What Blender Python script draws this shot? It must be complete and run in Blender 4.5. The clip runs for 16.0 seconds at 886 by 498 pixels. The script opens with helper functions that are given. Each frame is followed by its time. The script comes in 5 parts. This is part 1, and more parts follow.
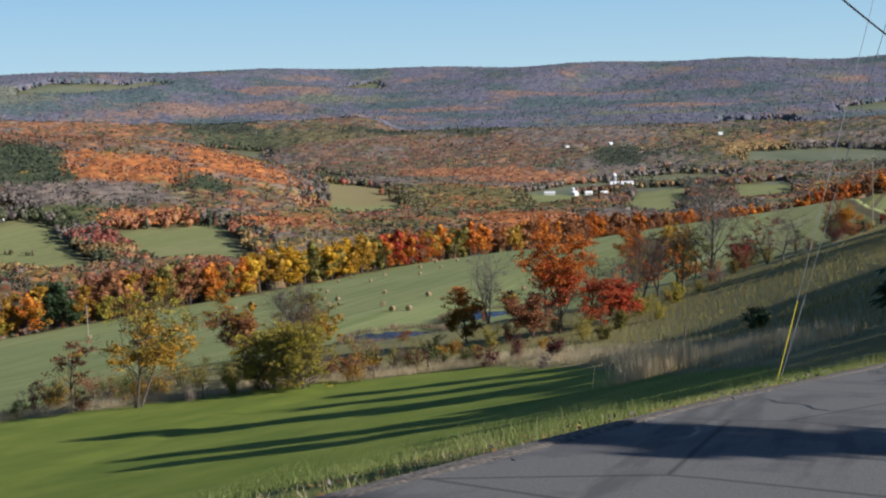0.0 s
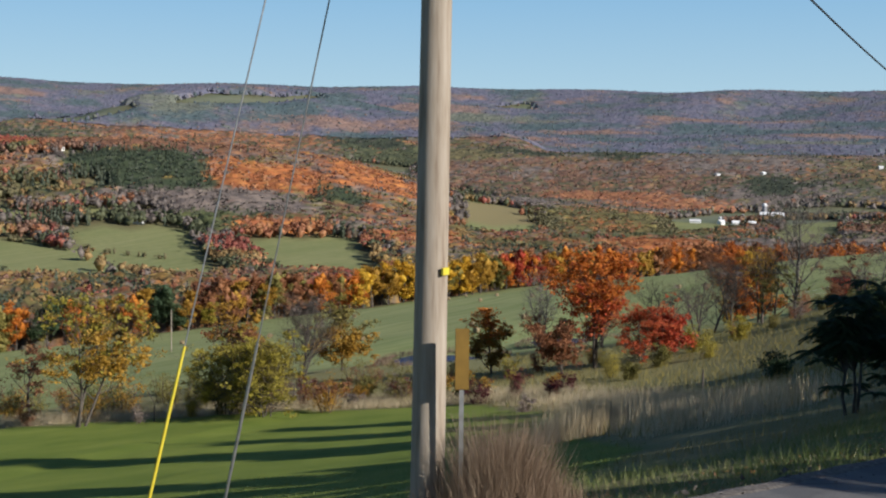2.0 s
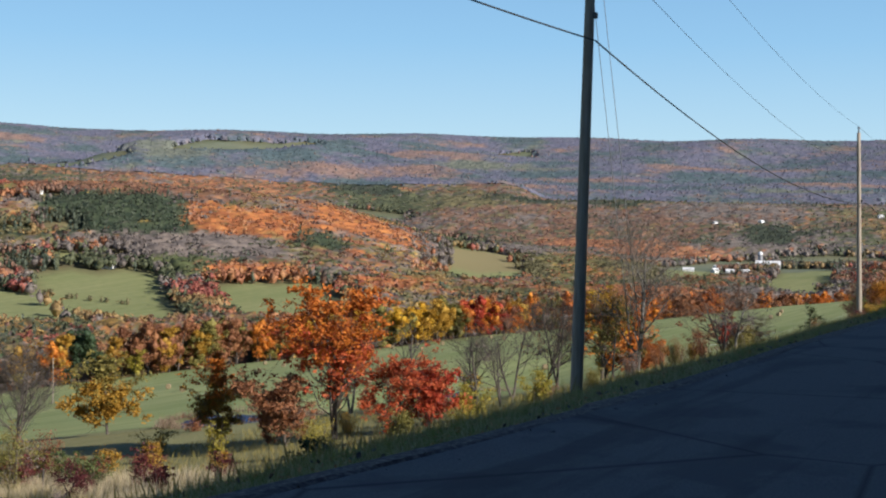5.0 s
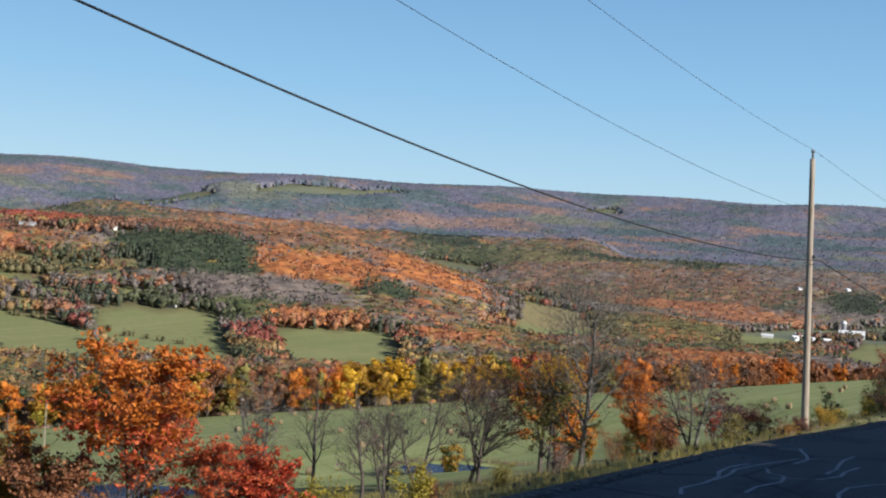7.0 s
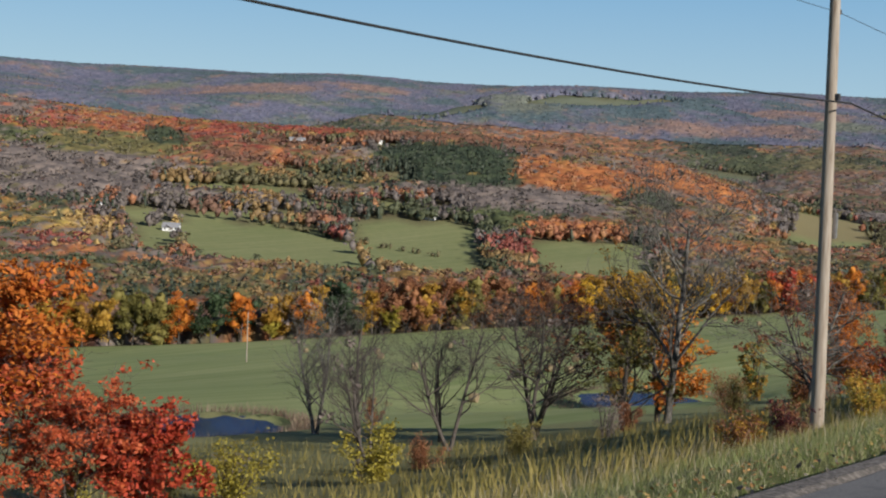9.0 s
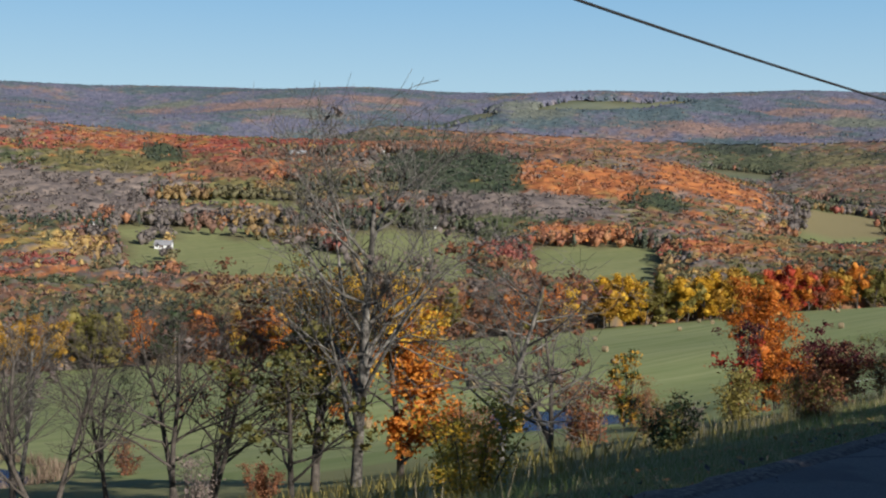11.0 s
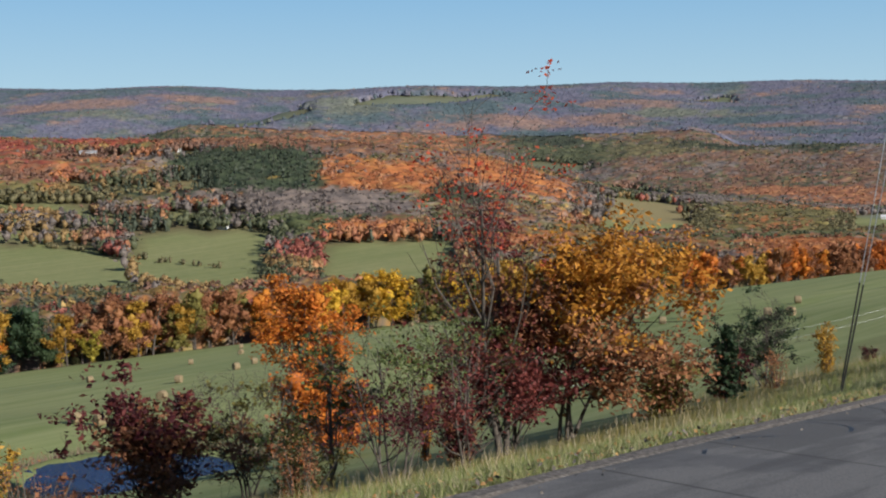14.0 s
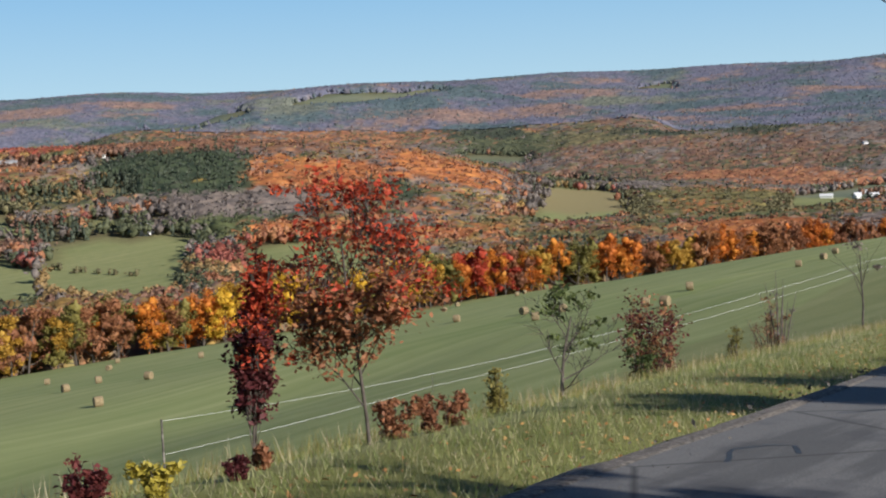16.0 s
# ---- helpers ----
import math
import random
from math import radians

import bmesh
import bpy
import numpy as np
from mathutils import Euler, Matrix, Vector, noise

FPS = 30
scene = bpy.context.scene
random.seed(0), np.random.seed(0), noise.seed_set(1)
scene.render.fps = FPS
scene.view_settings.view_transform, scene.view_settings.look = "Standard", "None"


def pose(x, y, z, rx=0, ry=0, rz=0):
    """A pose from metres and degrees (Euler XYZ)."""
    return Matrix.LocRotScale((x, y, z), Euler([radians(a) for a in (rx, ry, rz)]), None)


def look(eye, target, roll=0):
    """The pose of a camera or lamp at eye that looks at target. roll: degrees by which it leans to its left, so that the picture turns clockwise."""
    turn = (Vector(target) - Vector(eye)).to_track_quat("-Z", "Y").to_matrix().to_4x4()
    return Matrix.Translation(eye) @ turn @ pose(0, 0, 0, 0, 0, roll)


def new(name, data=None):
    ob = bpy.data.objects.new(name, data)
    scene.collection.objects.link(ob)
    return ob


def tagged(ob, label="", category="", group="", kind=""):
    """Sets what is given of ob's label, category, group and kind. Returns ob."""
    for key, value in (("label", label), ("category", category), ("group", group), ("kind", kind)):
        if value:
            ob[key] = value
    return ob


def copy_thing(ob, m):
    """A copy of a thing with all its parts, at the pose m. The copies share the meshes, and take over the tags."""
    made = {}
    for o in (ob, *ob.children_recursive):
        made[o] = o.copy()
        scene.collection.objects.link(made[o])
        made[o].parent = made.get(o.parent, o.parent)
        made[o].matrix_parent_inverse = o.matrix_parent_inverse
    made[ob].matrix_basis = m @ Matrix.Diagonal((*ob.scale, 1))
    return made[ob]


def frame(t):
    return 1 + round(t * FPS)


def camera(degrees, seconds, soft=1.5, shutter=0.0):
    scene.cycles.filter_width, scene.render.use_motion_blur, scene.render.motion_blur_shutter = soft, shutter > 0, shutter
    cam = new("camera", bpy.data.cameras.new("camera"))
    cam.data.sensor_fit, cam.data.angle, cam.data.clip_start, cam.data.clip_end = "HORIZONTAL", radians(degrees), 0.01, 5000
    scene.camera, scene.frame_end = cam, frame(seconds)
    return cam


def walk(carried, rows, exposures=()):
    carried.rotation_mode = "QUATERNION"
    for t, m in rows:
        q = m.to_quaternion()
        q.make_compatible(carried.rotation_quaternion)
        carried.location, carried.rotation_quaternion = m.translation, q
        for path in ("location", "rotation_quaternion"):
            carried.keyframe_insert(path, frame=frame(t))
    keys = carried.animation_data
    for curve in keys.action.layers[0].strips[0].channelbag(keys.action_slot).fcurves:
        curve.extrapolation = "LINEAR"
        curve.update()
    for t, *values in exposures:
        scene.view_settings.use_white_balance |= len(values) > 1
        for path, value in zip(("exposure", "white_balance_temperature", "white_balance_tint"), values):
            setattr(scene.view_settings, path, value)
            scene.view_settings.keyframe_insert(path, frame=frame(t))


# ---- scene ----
cam = camera(38.0, 16.0, soft=2.1)

PATH = [
    (0, pose(-0.00, -0.00, -0.00, 85.16, 1.67, -68.98)),
    (0.5, pose(5.63, -0.93, -0.54, 85.57, 0.39, -66.85)),
    (1, pose(11.30, -2.04, -1.05, 88.13, -0.95, -64.32)),
    (1.5, pose(16.97, -3.00, -1.88, 87.47, -0.79, -62.35)),
    (2, pose(22.67, -4.16, -2.45, 86.17, -0.57, -62.16)),
    (2.5, pose(28.41, -5.39, -3.09, 85.65, -1.01, -61.31)),
    (3, pose(34.21, -6.54, -3.69, 85.82, -1.41, -60.17)),
    (3.5, pose(40.09, -7.60, -4.26, 86.26, -1.19, -61.24)),
    (4, pose(46.07, -8.57, -4.76, 86.64, -1.12, -62.52)),
    (4.5, pose(52.17, -9.55, -5.05, 87.64, -1.02, -61.84)),
    (4.7, pose(54.63, -9.89, -5.14, 88.08, -0.79, -61.93)),
    (6.8, pose(81.23, -11.16, -5.28, 90.01, -3.50, -59.20)),
    (7, pose(83.78, -11.15, -5.24, 90.51, -3.36, -58.09)),
    (7.5, pose(90.19, -11.11, -5.21, 90.24, -2.34, -54.51)),
    (8, pose(96.62, -10.76, -5.35, 89.41, -3.96, -50.25)),
    (8.2, pose(99.20, -10.58, -5.42, 88.52, -4.24, -47.42)),
    (10.3, pose(126.55, -7.48, -7.21, 84.02, -1.16, -46.09)),
    (10.5, pose(129.17, -7.06, -7.42, 84.18, -1.01, -45.61)),
    (11, pose(135.80, -6.06, -7.87, 86.43, -0.71, -44.95)),
    (11.5, pose(142.45, -5.11, -8.35, 85.87, -0.79, -44.75)),
    (12, pose(149.13, -4.19, -8.81, 84.90, -0.84, -44.66)),
    (12.5, pose(155.87, -3.45, -9.28, 85.44, -0.89, -46.52)),
    (13, pose(162.67, -2.79, -9.65, 86.42, -1.11, -49.91)),
    (13.5, pose(169.55, -2.29, -9.98, 86.41, -1.06, -51.02)),
    (14, pose(176.50, -1.94, -10.36, 86.32, 0.72, -52.60)),
    (14.5, pose(183.46, -1.53, -10.90, 87.06, 1.41, -54.33)),
    (15, pose(190.43, -1.03, -11.50, 85.80, 1.76, -53.25)),
    (15.5, pose(197.41, -0.50, -12.16, 85.22, 2.69, -54.31)),
    (16, pose(204.40, 0.00, -12.78, 86.10, 2.96, -54.88)),
]
walk(cam, PATH, exposures=[(0, 0.40), (0.5, 0.54), (1.0, 0.42), (2.0, 0.32), (2.6, 0.44), (3.5, 0.58), (4.7, 0.56), (7.2, 0.46), (7.5, 0.24), (8.0, 0.14), (8.6, 0.12), (10.3, 0.42), (11.5, 0.24), (12.0, 0.46), (12.5, 0.46), (13.0, 0.28), (13.5, 0.30), (15, 0.24), (16, 0.42)])

# ---- light ----
SUN_AZ, SUN_EL = 184.0, 25.0          # clockwise from +y, degrees
world = bpy.data.worlds.new("sky")
scene.world = world
world.use_nodes = True
wt = world.node_tree
sky = wt.nodes.new("ShaderNodeTexSky")
sky.sky_type = "NISHITA"
sky.sun_disc = False
sky.sun_elevation, sky.sun_rotation = radians(SUN_EL), radians(SUN_AZ)
sky.altitude, sky.air_density, sky.dust_density, sky.ozone_density = 400, 1.0, 0.12, 3.4
wt.nodes["Background"].inputs["Strength"].default_value = 0.085
# scattered light evens the sky out all round: half the sky follows the height above the horizon alone
way = wt.nodes.new("ShaderNodeTexCoord").outputs["Generated"]
up = wt.nodes.new("ShaderNodeSeparateXYZ")
wt.links.new(way, up.inputs[0])
rise = wt.nodes.new("ShaderNodeValToRGB")
wt.links.new(up.outputs[2], rise.inputs[0])
for p in (0.13, 0.25, 0.38, 0.7):
    rise.color_ramp.elements.new(p)
for e, (p, c) in zip(rise.color_ramp.elements, ((0.03, (0.450, 0.650, 0.770)), (0.13, (0.260, 0.495, 0.735)), (0.25, (0.150, 0.33, 0.60)), (0.38, (0.055, 0.125, 0.28)), (0.7, (0.016, 0.042, 0.13)), (1.0, (0.012, 0.032, 0.11)))):
    e.position, e.color = p, (*c, 1)
gain = wt.nodes.new("ShaderNodeVectorMath")
gain.operation = "SCALE"
gain.inputs["Scale"].default_value = 9.6
wt.links.new(rise.outputs[0], gain.inputs[0])
even = wt.nodes.new("ShaderNodeMix")
even.data_type = "RGBA"
even.inputs[0].default_value = 0.9
wt.links.new(sky.outputs[0], even.inputs[6])
wt.links.new(gain.outputs[0], even.inputs[7])
wt.links.new(even.outputs[2], wt.nodes["Background"].inputs["Color"])
sun = new("sun", bpy.data.lights.new("sun", "SUN"))
sun.data.energy, sun.data.angle, sun.data.color = 5.0, radians(0.53), (1.0, 0.94, 0.87)
sa, se = radians(SUN_AZ), radians(SUN_EL)
sun.matrix_world = look((math.sin(sa) * math.cos(se) * 300, math.cos(sa) * math.cos(se) * 300, math.sin(se) * 300), (0, 0, 0))


# ---- materials ----
def material(name, build):
    m = bpy.data.materials.new(name)
    m.use_nodes = True
    build(m.node_tree, m.node_tree.nodes["Principled BSDF"])
    return m


def node(t, kind, **inputs):
    n = t.nodes.new(kind)
    for k, v in inputs.items():
        key = int(k[1:]) if k[0] == "i" and k[1:].isdigit() else k
        if isinstance(v, bpy.types.NodeSocket):
            t.links.new(v, n.inputs[key])
        else:
            n.inputs[key].default_value = v
    return n


def ramp(t, fac, stops):
    n = t.nodes.new("ShaderNodeValToRGB")
    t.links.new(fac, n.inputs[0])
    while len(n.color_ramp.elements) < len(stops):
        n.color_ramp.elements.new(0.5)
    for e, (p, c) in zip(n.color_ramp.elements, stops):
        e.position, e.color = p, (*c, 1)
    return n.outputs[0]


def mixc(t, fac, a, b, mode="MIX"):
    n = t.nodes.new("ShaderNodeMix")
    n.data_type, n.blend_type = "RGBA", mode
    for i, v in ((0, fac), (6, a), (7, b)):
        if isinstance(v, bpy.types.NodeSocket):
            t.links.new(v, n.inputs[i])
        else:
            n.inputs[i].default_value = (*v, 1) if i and len(v) == 3 else v
    return n.outputs[2]


def place(t):
    return t.nodes.new("ShaderNodeNewGeometry").outputs["Position"]


def noise_at(t, scale, detail=4.0, rough=0.55, vec=None):
    n = node(t, "ShaderNodeTexNoise", Scale=scale, Detail=detail, Roughness=rough)
    t.links.new(vec if vec else place(t), n.inputs["Vector"])
    return n.outputs[0]


def bumped(t, p, height, strength, distance):
    b = node(t, "ShaderNodeBump", Strength=strength, Distance=distance, Height=height)
    t.links.new(b.outputs[0], p.inputs["Normal"])


def leaves(name, stops, own=False, translucent=0.3, clumps=0.0):
    """Foliage: one hue a tree (own: an object, else a crown within a wood), varied leaf by leaf."""
    def build(t, p):
        isl = t.nodes.new("ShaderNodeNewGeometry").outputs["Random Per Island"]
        if own:
            hue = t.nodes.new("ShaderNodeObjectInfo").outputs["Random"]
        else:
            a = t.nodes.new("ShaderNodeAttribute")
            a.attribute_name = "tint"
            hue = a.outputs["Fac"]
        f = node(t, "ShaderNodeMath", i0=hue, i1=0.5 if own else 0.7, i2=0.08)
        f.operation = "MULTIPLY_ADD"
        g = node(t, "ShaderNodeMath", i0=isl, i1=0.36 if own else 0.22, i2=f.outputs[0])
        g.operation = "MULTIPLY_ADD"
        c = ramp(t, g.outputs[0], stops)
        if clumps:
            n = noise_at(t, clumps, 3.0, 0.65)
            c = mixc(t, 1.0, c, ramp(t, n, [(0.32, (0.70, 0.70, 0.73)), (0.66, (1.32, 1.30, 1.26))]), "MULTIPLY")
            bumped(t, p, n, 0.5, 1.0)
        p.inputs["Roughness"].default_value = 0.6
        p.inputs["Specular IOR Level"].default_value = 0.25
        t.links.new(c, p.inputs["Base Color"])
        if translucent:
            tr = t.nodes.new("ShaderNodeBsdfTranslucent")
            t.links.new(c, tr.inputs["Color"])
            mx = node(t, "ShaderNodeMixShader", i0=translucent)
            t.links.new(p.outputs[0], mx.inputs[1])
            t.links.new(tr.outputs[0], mx.inputs[2])
            t.links.new(mx.outputs[0], t.nodes["Material Output"].inputs["Surface"])
    return material(name, build)


def plain(name, stops, scale, rough=0.8, bump=0.0, metal=0.0, stretch=None):
    def build(t, p):
        v = place(t)
        if stretch:
            m = node(t, "ShaderNodeMapping", Scale=stretch)
            t.links.new(t.nodes.new("ShaderNodeTexCoord").outputs["Object"], m.inputs["Vector"])
            v = m.outputs[0]
        n = noise_at(t, scale, 6.0, 0.6, v)
        t.links.new(ramp(t, n, stops), p.inputs["Base Color"])
        p.inputs["Roughness"].default_value, p.inputs["Metallic"].default_value = rough, metal
        if bump:
            bumped(t, p, n, 0.6, bump)
    return material(name, build)


HUES = {
    "orange": [(0.0, (0.24, 0.06, 0.015)), (0.45, (0.52, 0.15, 0.025)), (0.8, (0.62, 0.24, 0.035)), (1.0, (0.50, 0.26, 0.07))],
    "red": [(0.0, (0.18, 0.025, 0.018)), (0.5, (0.44, 0.06, 0.03)), (1.0, (0.55, 0.15, 0.05))],
    "yellow": [(0.0, (0.34, 0.17, 0.02)), (0.5, (0.62, 0.36, 0.03)), (1.0, (0.66, 0.46, 0.07))],
    "gold": [(0.0, (0.22, 0.11, 0.02)), (0.5, (0.42, 0.24, 0.035)), (1.0, (0.50, 0.31, 0.06))],
    "amber": [(0.0, (0.22, 0.085, 0.015)), (0.5, (0.44, 0.19, 0.028)), (1.0, (0.56, 0.29, 0.045))],
    "olive": [(0.0, (0.09, 0.085, 0.025)), (0.5, (0.19, 0.17, 0.045)), (1.0, (0.30, 0.24, 0.07))],
    "lime": [(0.0, (0.19, 0.165, 0.03)), (0.5, (0.36, 0.30, 0.045)), (1.0, (0.47, 0.38, 0.07))],
    "green": [(0.0, (0.02, 0.04, 0.022)), (0.5, (0.045, 0.075, 0.034)), (1.0, (0.075, 0.105, 0.045))],
    "leafgreen": [(0.0, (0.05, 0.075, 0.025)), (0.5, (0.10, 0.13, 0.04)), (1.0, (0.16, 0.18, 0.055))],
    "bare": [(0.0, (0.145, 0.118, 0.105)), (0.5, (0.22, 0.177, 0.155)), (1.0, (0.30, 0.235, 0.195))],
    "bronze": [(0.0, (0.15, 0.06, 0.035)), (0.5, (0.28, 0.12, 0.06)), (1.0, (0.38, 0.18, 0.075))],
    "purple": [(0.0, (0.05, 0.016, 0.018)), (0.5, (0.115, 0.028, 0.03)), (1.0, (0.21, 0.055, 0.04))],
    # hues of the far woods, with distance haze mixed into the colour
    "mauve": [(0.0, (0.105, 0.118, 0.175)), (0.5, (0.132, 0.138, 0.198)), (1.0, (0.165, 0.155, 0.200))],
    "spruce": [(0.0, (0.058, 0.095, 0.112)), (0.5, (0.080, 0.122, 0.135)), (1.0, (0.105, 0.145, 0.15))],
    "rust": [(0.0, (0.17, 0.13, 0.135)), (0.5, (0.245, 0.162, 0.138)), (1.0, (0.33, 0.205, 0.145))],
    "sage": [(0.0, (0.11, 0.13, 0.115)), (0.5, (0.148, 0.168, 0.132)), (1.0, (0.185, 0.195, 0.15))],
}


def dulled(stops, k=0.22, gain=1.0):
    """The same hues seen as whole crowns: twigs and shade between the leaves greyed in, haze too farther off."""
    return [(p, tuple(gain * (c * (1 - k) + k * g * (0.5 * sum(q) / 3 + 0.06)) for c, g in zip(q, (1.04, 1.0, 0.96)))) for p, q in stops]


HAZEHUES = ("mauve", "rust", "spruce", "sage")
WOOD = {k: leaves("wood_" + k, dulled(v, 0.25 if k in HAZEHUES else 0.44, 0.92 if k == "bare" else 1.3 if k == "green" else 1.0 if k in HAZEHUES else 1.0), translucent=0.22, clumps=0 if k in HAZEHUES else 0.55) for k, v in HUES.items()}

# the same woods greyed further: haze painted into the more distant crowns
HAZEWOOD = {k: leaves("thin_wood_" + k, dulled(HUES[k], 0.5, 0.95), translucent=0.12) for k in ("orange", "red", "yellow", "gold", "olive", "leafgreen", "green", "bare", "bronze")}


def canopy_build(t, p):
    att = t.nodes.new("ShaderNodeAttribute")
    att.attribute_name = "hue"
    crowns = node(t, "ShaderNodeTexVoronoi", Scale=0.13)
    t.links.new(place(t), crowns.inputs["Vector"])
    sep = node(t, "ShaderNodeSeparateColor", i0=crowns.outputs["Color"])
    shade = ramp(t, sep.outputs[0], [(0.0, (0.66, 0.68, 0.72)), (1.0, (1.36, 1.32, 1.26))])
    t.links.new(mixc(t, 1.0, att.outputs["Color"], shade, "MULTIPLY"), p.inputs["Base Color"])
    p.inputs["Roughness"].default_value = 0.9
    p.inputs["Specular IOR Level"].default_value = 0.08
    bumped(t, p, crowns.outputs["Distance"], 0.2, -1.5)


CANOPY = material("canopy", canopy_build)
LEAF = {k: leaves("leaf_" + k, v, True, translucent=0.22) for k, v in HUES.items()}
BARK = plain("bark", [(0.3, (0.035, 0.028, 0.022)), (0.7, (0.13, 0.11, 0.092))], 6.0, 0.9, 0.01)
GRAVEL = plain("gravel", [(0.3, (0.045, 0.04, 0.035)), (0.5, (0.12, 0.105, 0.09)), (0.7, (0.26, 0.23, 0.20))], 22.0, 0.95, 0.02)


def asphalt_build(t, p):
    grain, blotch = noise_at(t, 60.0, 3.0), noise_at(t, 0.9, 5.0)
    m = node(t, "ShaderNodeMapping", Scale=(0.12, 1.2, 1))
    t.links.new(place(t), m.inputs["Vector"])
    streak = noise_at(t, 1.0, 5.0, 0.6, m.outputs[0])
    c = ramp(t, grain, [(0.3, (0.11, 0.11, 0.11)), (0.7, (0.19, 0.187, 0.182))])
    c = mixc(t, ramp(t, blotch, [(0.52, (0, 0, 0)), (0.60, (0.7, 0.7, 0.7))]), c, (0.095, 0.095, 0.10))
    c = mixc(t, ramp(t, streak, [(0.55, (0, 0, 0)), (0.62, (0.55, 0.55, 0.55))]), c, (0.06, 0.06, 0.062))
    v = node(t, "ShaderNodeTexVoronoi", Scale=0.35)
    v.feature = "DISTANCE_TO_EDGE"
    w = node(t, "ShaderNodeVectorMath", i0=place(t))
    wob = node(t, "ShaderNodeTexNoise", Scale=1.5, Detail=3.0)
    w.operation = "ADD"
    t.links.new(wob.outputs["Color"], w.inputs[1])
    t.links.new(w.outputs[0], v.inputs["Vector"])
    c = mixc(t, ramp(t, v.outputs["Distance"], [(0.0, (0.75, 0.75, 0.75)), (0.012, (0, 0, 0))]), c, (0.03, 0.03, 0.03))
    t.links.new(c, p.inputs["Base Color"])
    p.inputs["Roughness"].default_value = 0.9
    p.inputs["Specular IOR Level"].default_value = 0.25
    bumped(t, p, grain, 0.4, 0.008)


ASPHALT = material("asphalt", asphalt_build)
CHALK = plain("white_paint", [(0.4, (0.35, 0.35, 0.35)), (0.7, (0.6, 0.6, 0.6))], 12, 0.9)
TAR = plain("tar", [(0.3, (0.012, 0.012, 0.013)), (0.7, (0.03, 0.03, 0.03))], 14, 0.55)
WHITE = plain("white_siding", [(0.3, (0.70, 0.70, 0.69)), (0.7, (0.82, 0.82, 0.81))], 0.8, 0.7)
ROOF = plain("grey_roof", [(0.3, (0.20, 0.20, 0.21)), (0.7, (0.34, 0.34, 0.35))], 0.7, 0.7)
TIN = plain("white_tin_roof", [(0.3, (0.66, 0.67, 0.68)), (0.7, (0.80, 0.80, 0.81))], 0.8, 0.5)
GLASS = plain("dark_window", [(0.3, (0.03, 0.035, 0.04)), (0.7, (0.05, 0.055, 0.06))], 2, 0.2)
STEEL = plain("galvanised_steel", [(0.3, (0.35, 0.36, 0.37)), (0.7, (0.55, 0.55, 0.56))], 9, 0.45, 0, 0.8)
DARKSTEEL = plain("dark_steel", [(0.3, (0.05, 0.05, 0.052)), (0.7, (0.11, 0.11, 0.115))], 9, 0.6, 0, 0.4)
YELLOWPLASTIC = plain("yellow_guard", [(0.3, (0.55, 0.45, 0.03)), (0.7, (0.70, 0.58, 0.06))], 4, 0.5)
AMBER = plain("amber_sign_back", [(0.3, (0.14, 0.08, 0.012)), (0.7, (0.24, 0.14, 0.02))], 4, 0.6)
TAPE = plain("white_tape", [(0.3, (0.70, 0.72, 0.70)), (0.7, (0.82, 0.82, 0.80))], 4, 0.6)
DRYGRASS = leaves("dry_grass", [(0.0, (0.32, 0.25, 0.14)), (0.5, (0.55, 0.45, 0.29)), (1.0, (0.68, 0.59, 0.42))])
SCRUB = leaves("scrub", [(0.0, (0.14, 0.12, 0.035)), (0.5, (0.26, 0.22, 0.06)), (1.0, (0.36, 0.28, 0.10))])
GRASS = leaves("green_grass", [(0.0, (0.09, 0.13, 0.03)), (0.5, (0.18, 0.235, 0.06)), (0.8, (0.30, 0.31, 0.12)), (1.0, (0.44, 0.38, 0.20))])
PALEGRASS = leaves("pale_grass", [(0.0, (0.20, 0.23, 0.09)), (0.5, (0.36, 0.36, 0.18)), (1.0, (0.52, 0.47, 0.30))])
LITTER = leaves("fallen_leaves", [(0.0, (0.20, 0.08, 0.03)), (0.5, (0.40, 0.20, 0.07)), (1.0, (0.55, 0.36, 0.14))], translucent=0.0)
BROWNWEED = leaves("brown_weeds", [(0.0, (0.11, 0.075, 0.05)), (0.5, (0.24, 0.17, 0.115)), (1.0, (0.42, 0.33, 0.24))])
POLEWOOD = plain("pole_wood", [(0.25, (0.15, 0.10, 0.065)), (0.45, (0.30, 0.25, 0.195)), (0.8, (0.44, 0.395, 0.335))], 2.2, 0.85, 0.004, stretch=(6, 6, 0.5))
PALEBARK = plain("pale_bark", [(0.38, (0.045, 0.04, 0.034)), (0.52, (0.13, 0.118, 0.10)), (0.72, (0.33, 0.31, 0.275))], 3.2, 0.85, 0.006)
WIRE = plain("wire", [(0.3, (0.008, 0.008, 0.008)), (0.7, (0.016, 0.016, 0.016))], 5, 0.9)
STRAW = plain("hay", [(0.3, (0.17, 0.125, 0.065)), (0.7, (0.30, 0.235, 0.135))], 5.0, 0.9, 0.03)


def water_build(t, p):
    p.inputs["Base Color"].default_value = (0.006, 0.028, 0.10, 1)
    p.inputs["IOR"].default_value = 1.22
    p.inputs["Roughness"].default_value = 0.2
    bumped(t, p, noise_at(t, 3.0, 4.0), 1.0, 0.22)


WATER = material("pond_water", water_build)


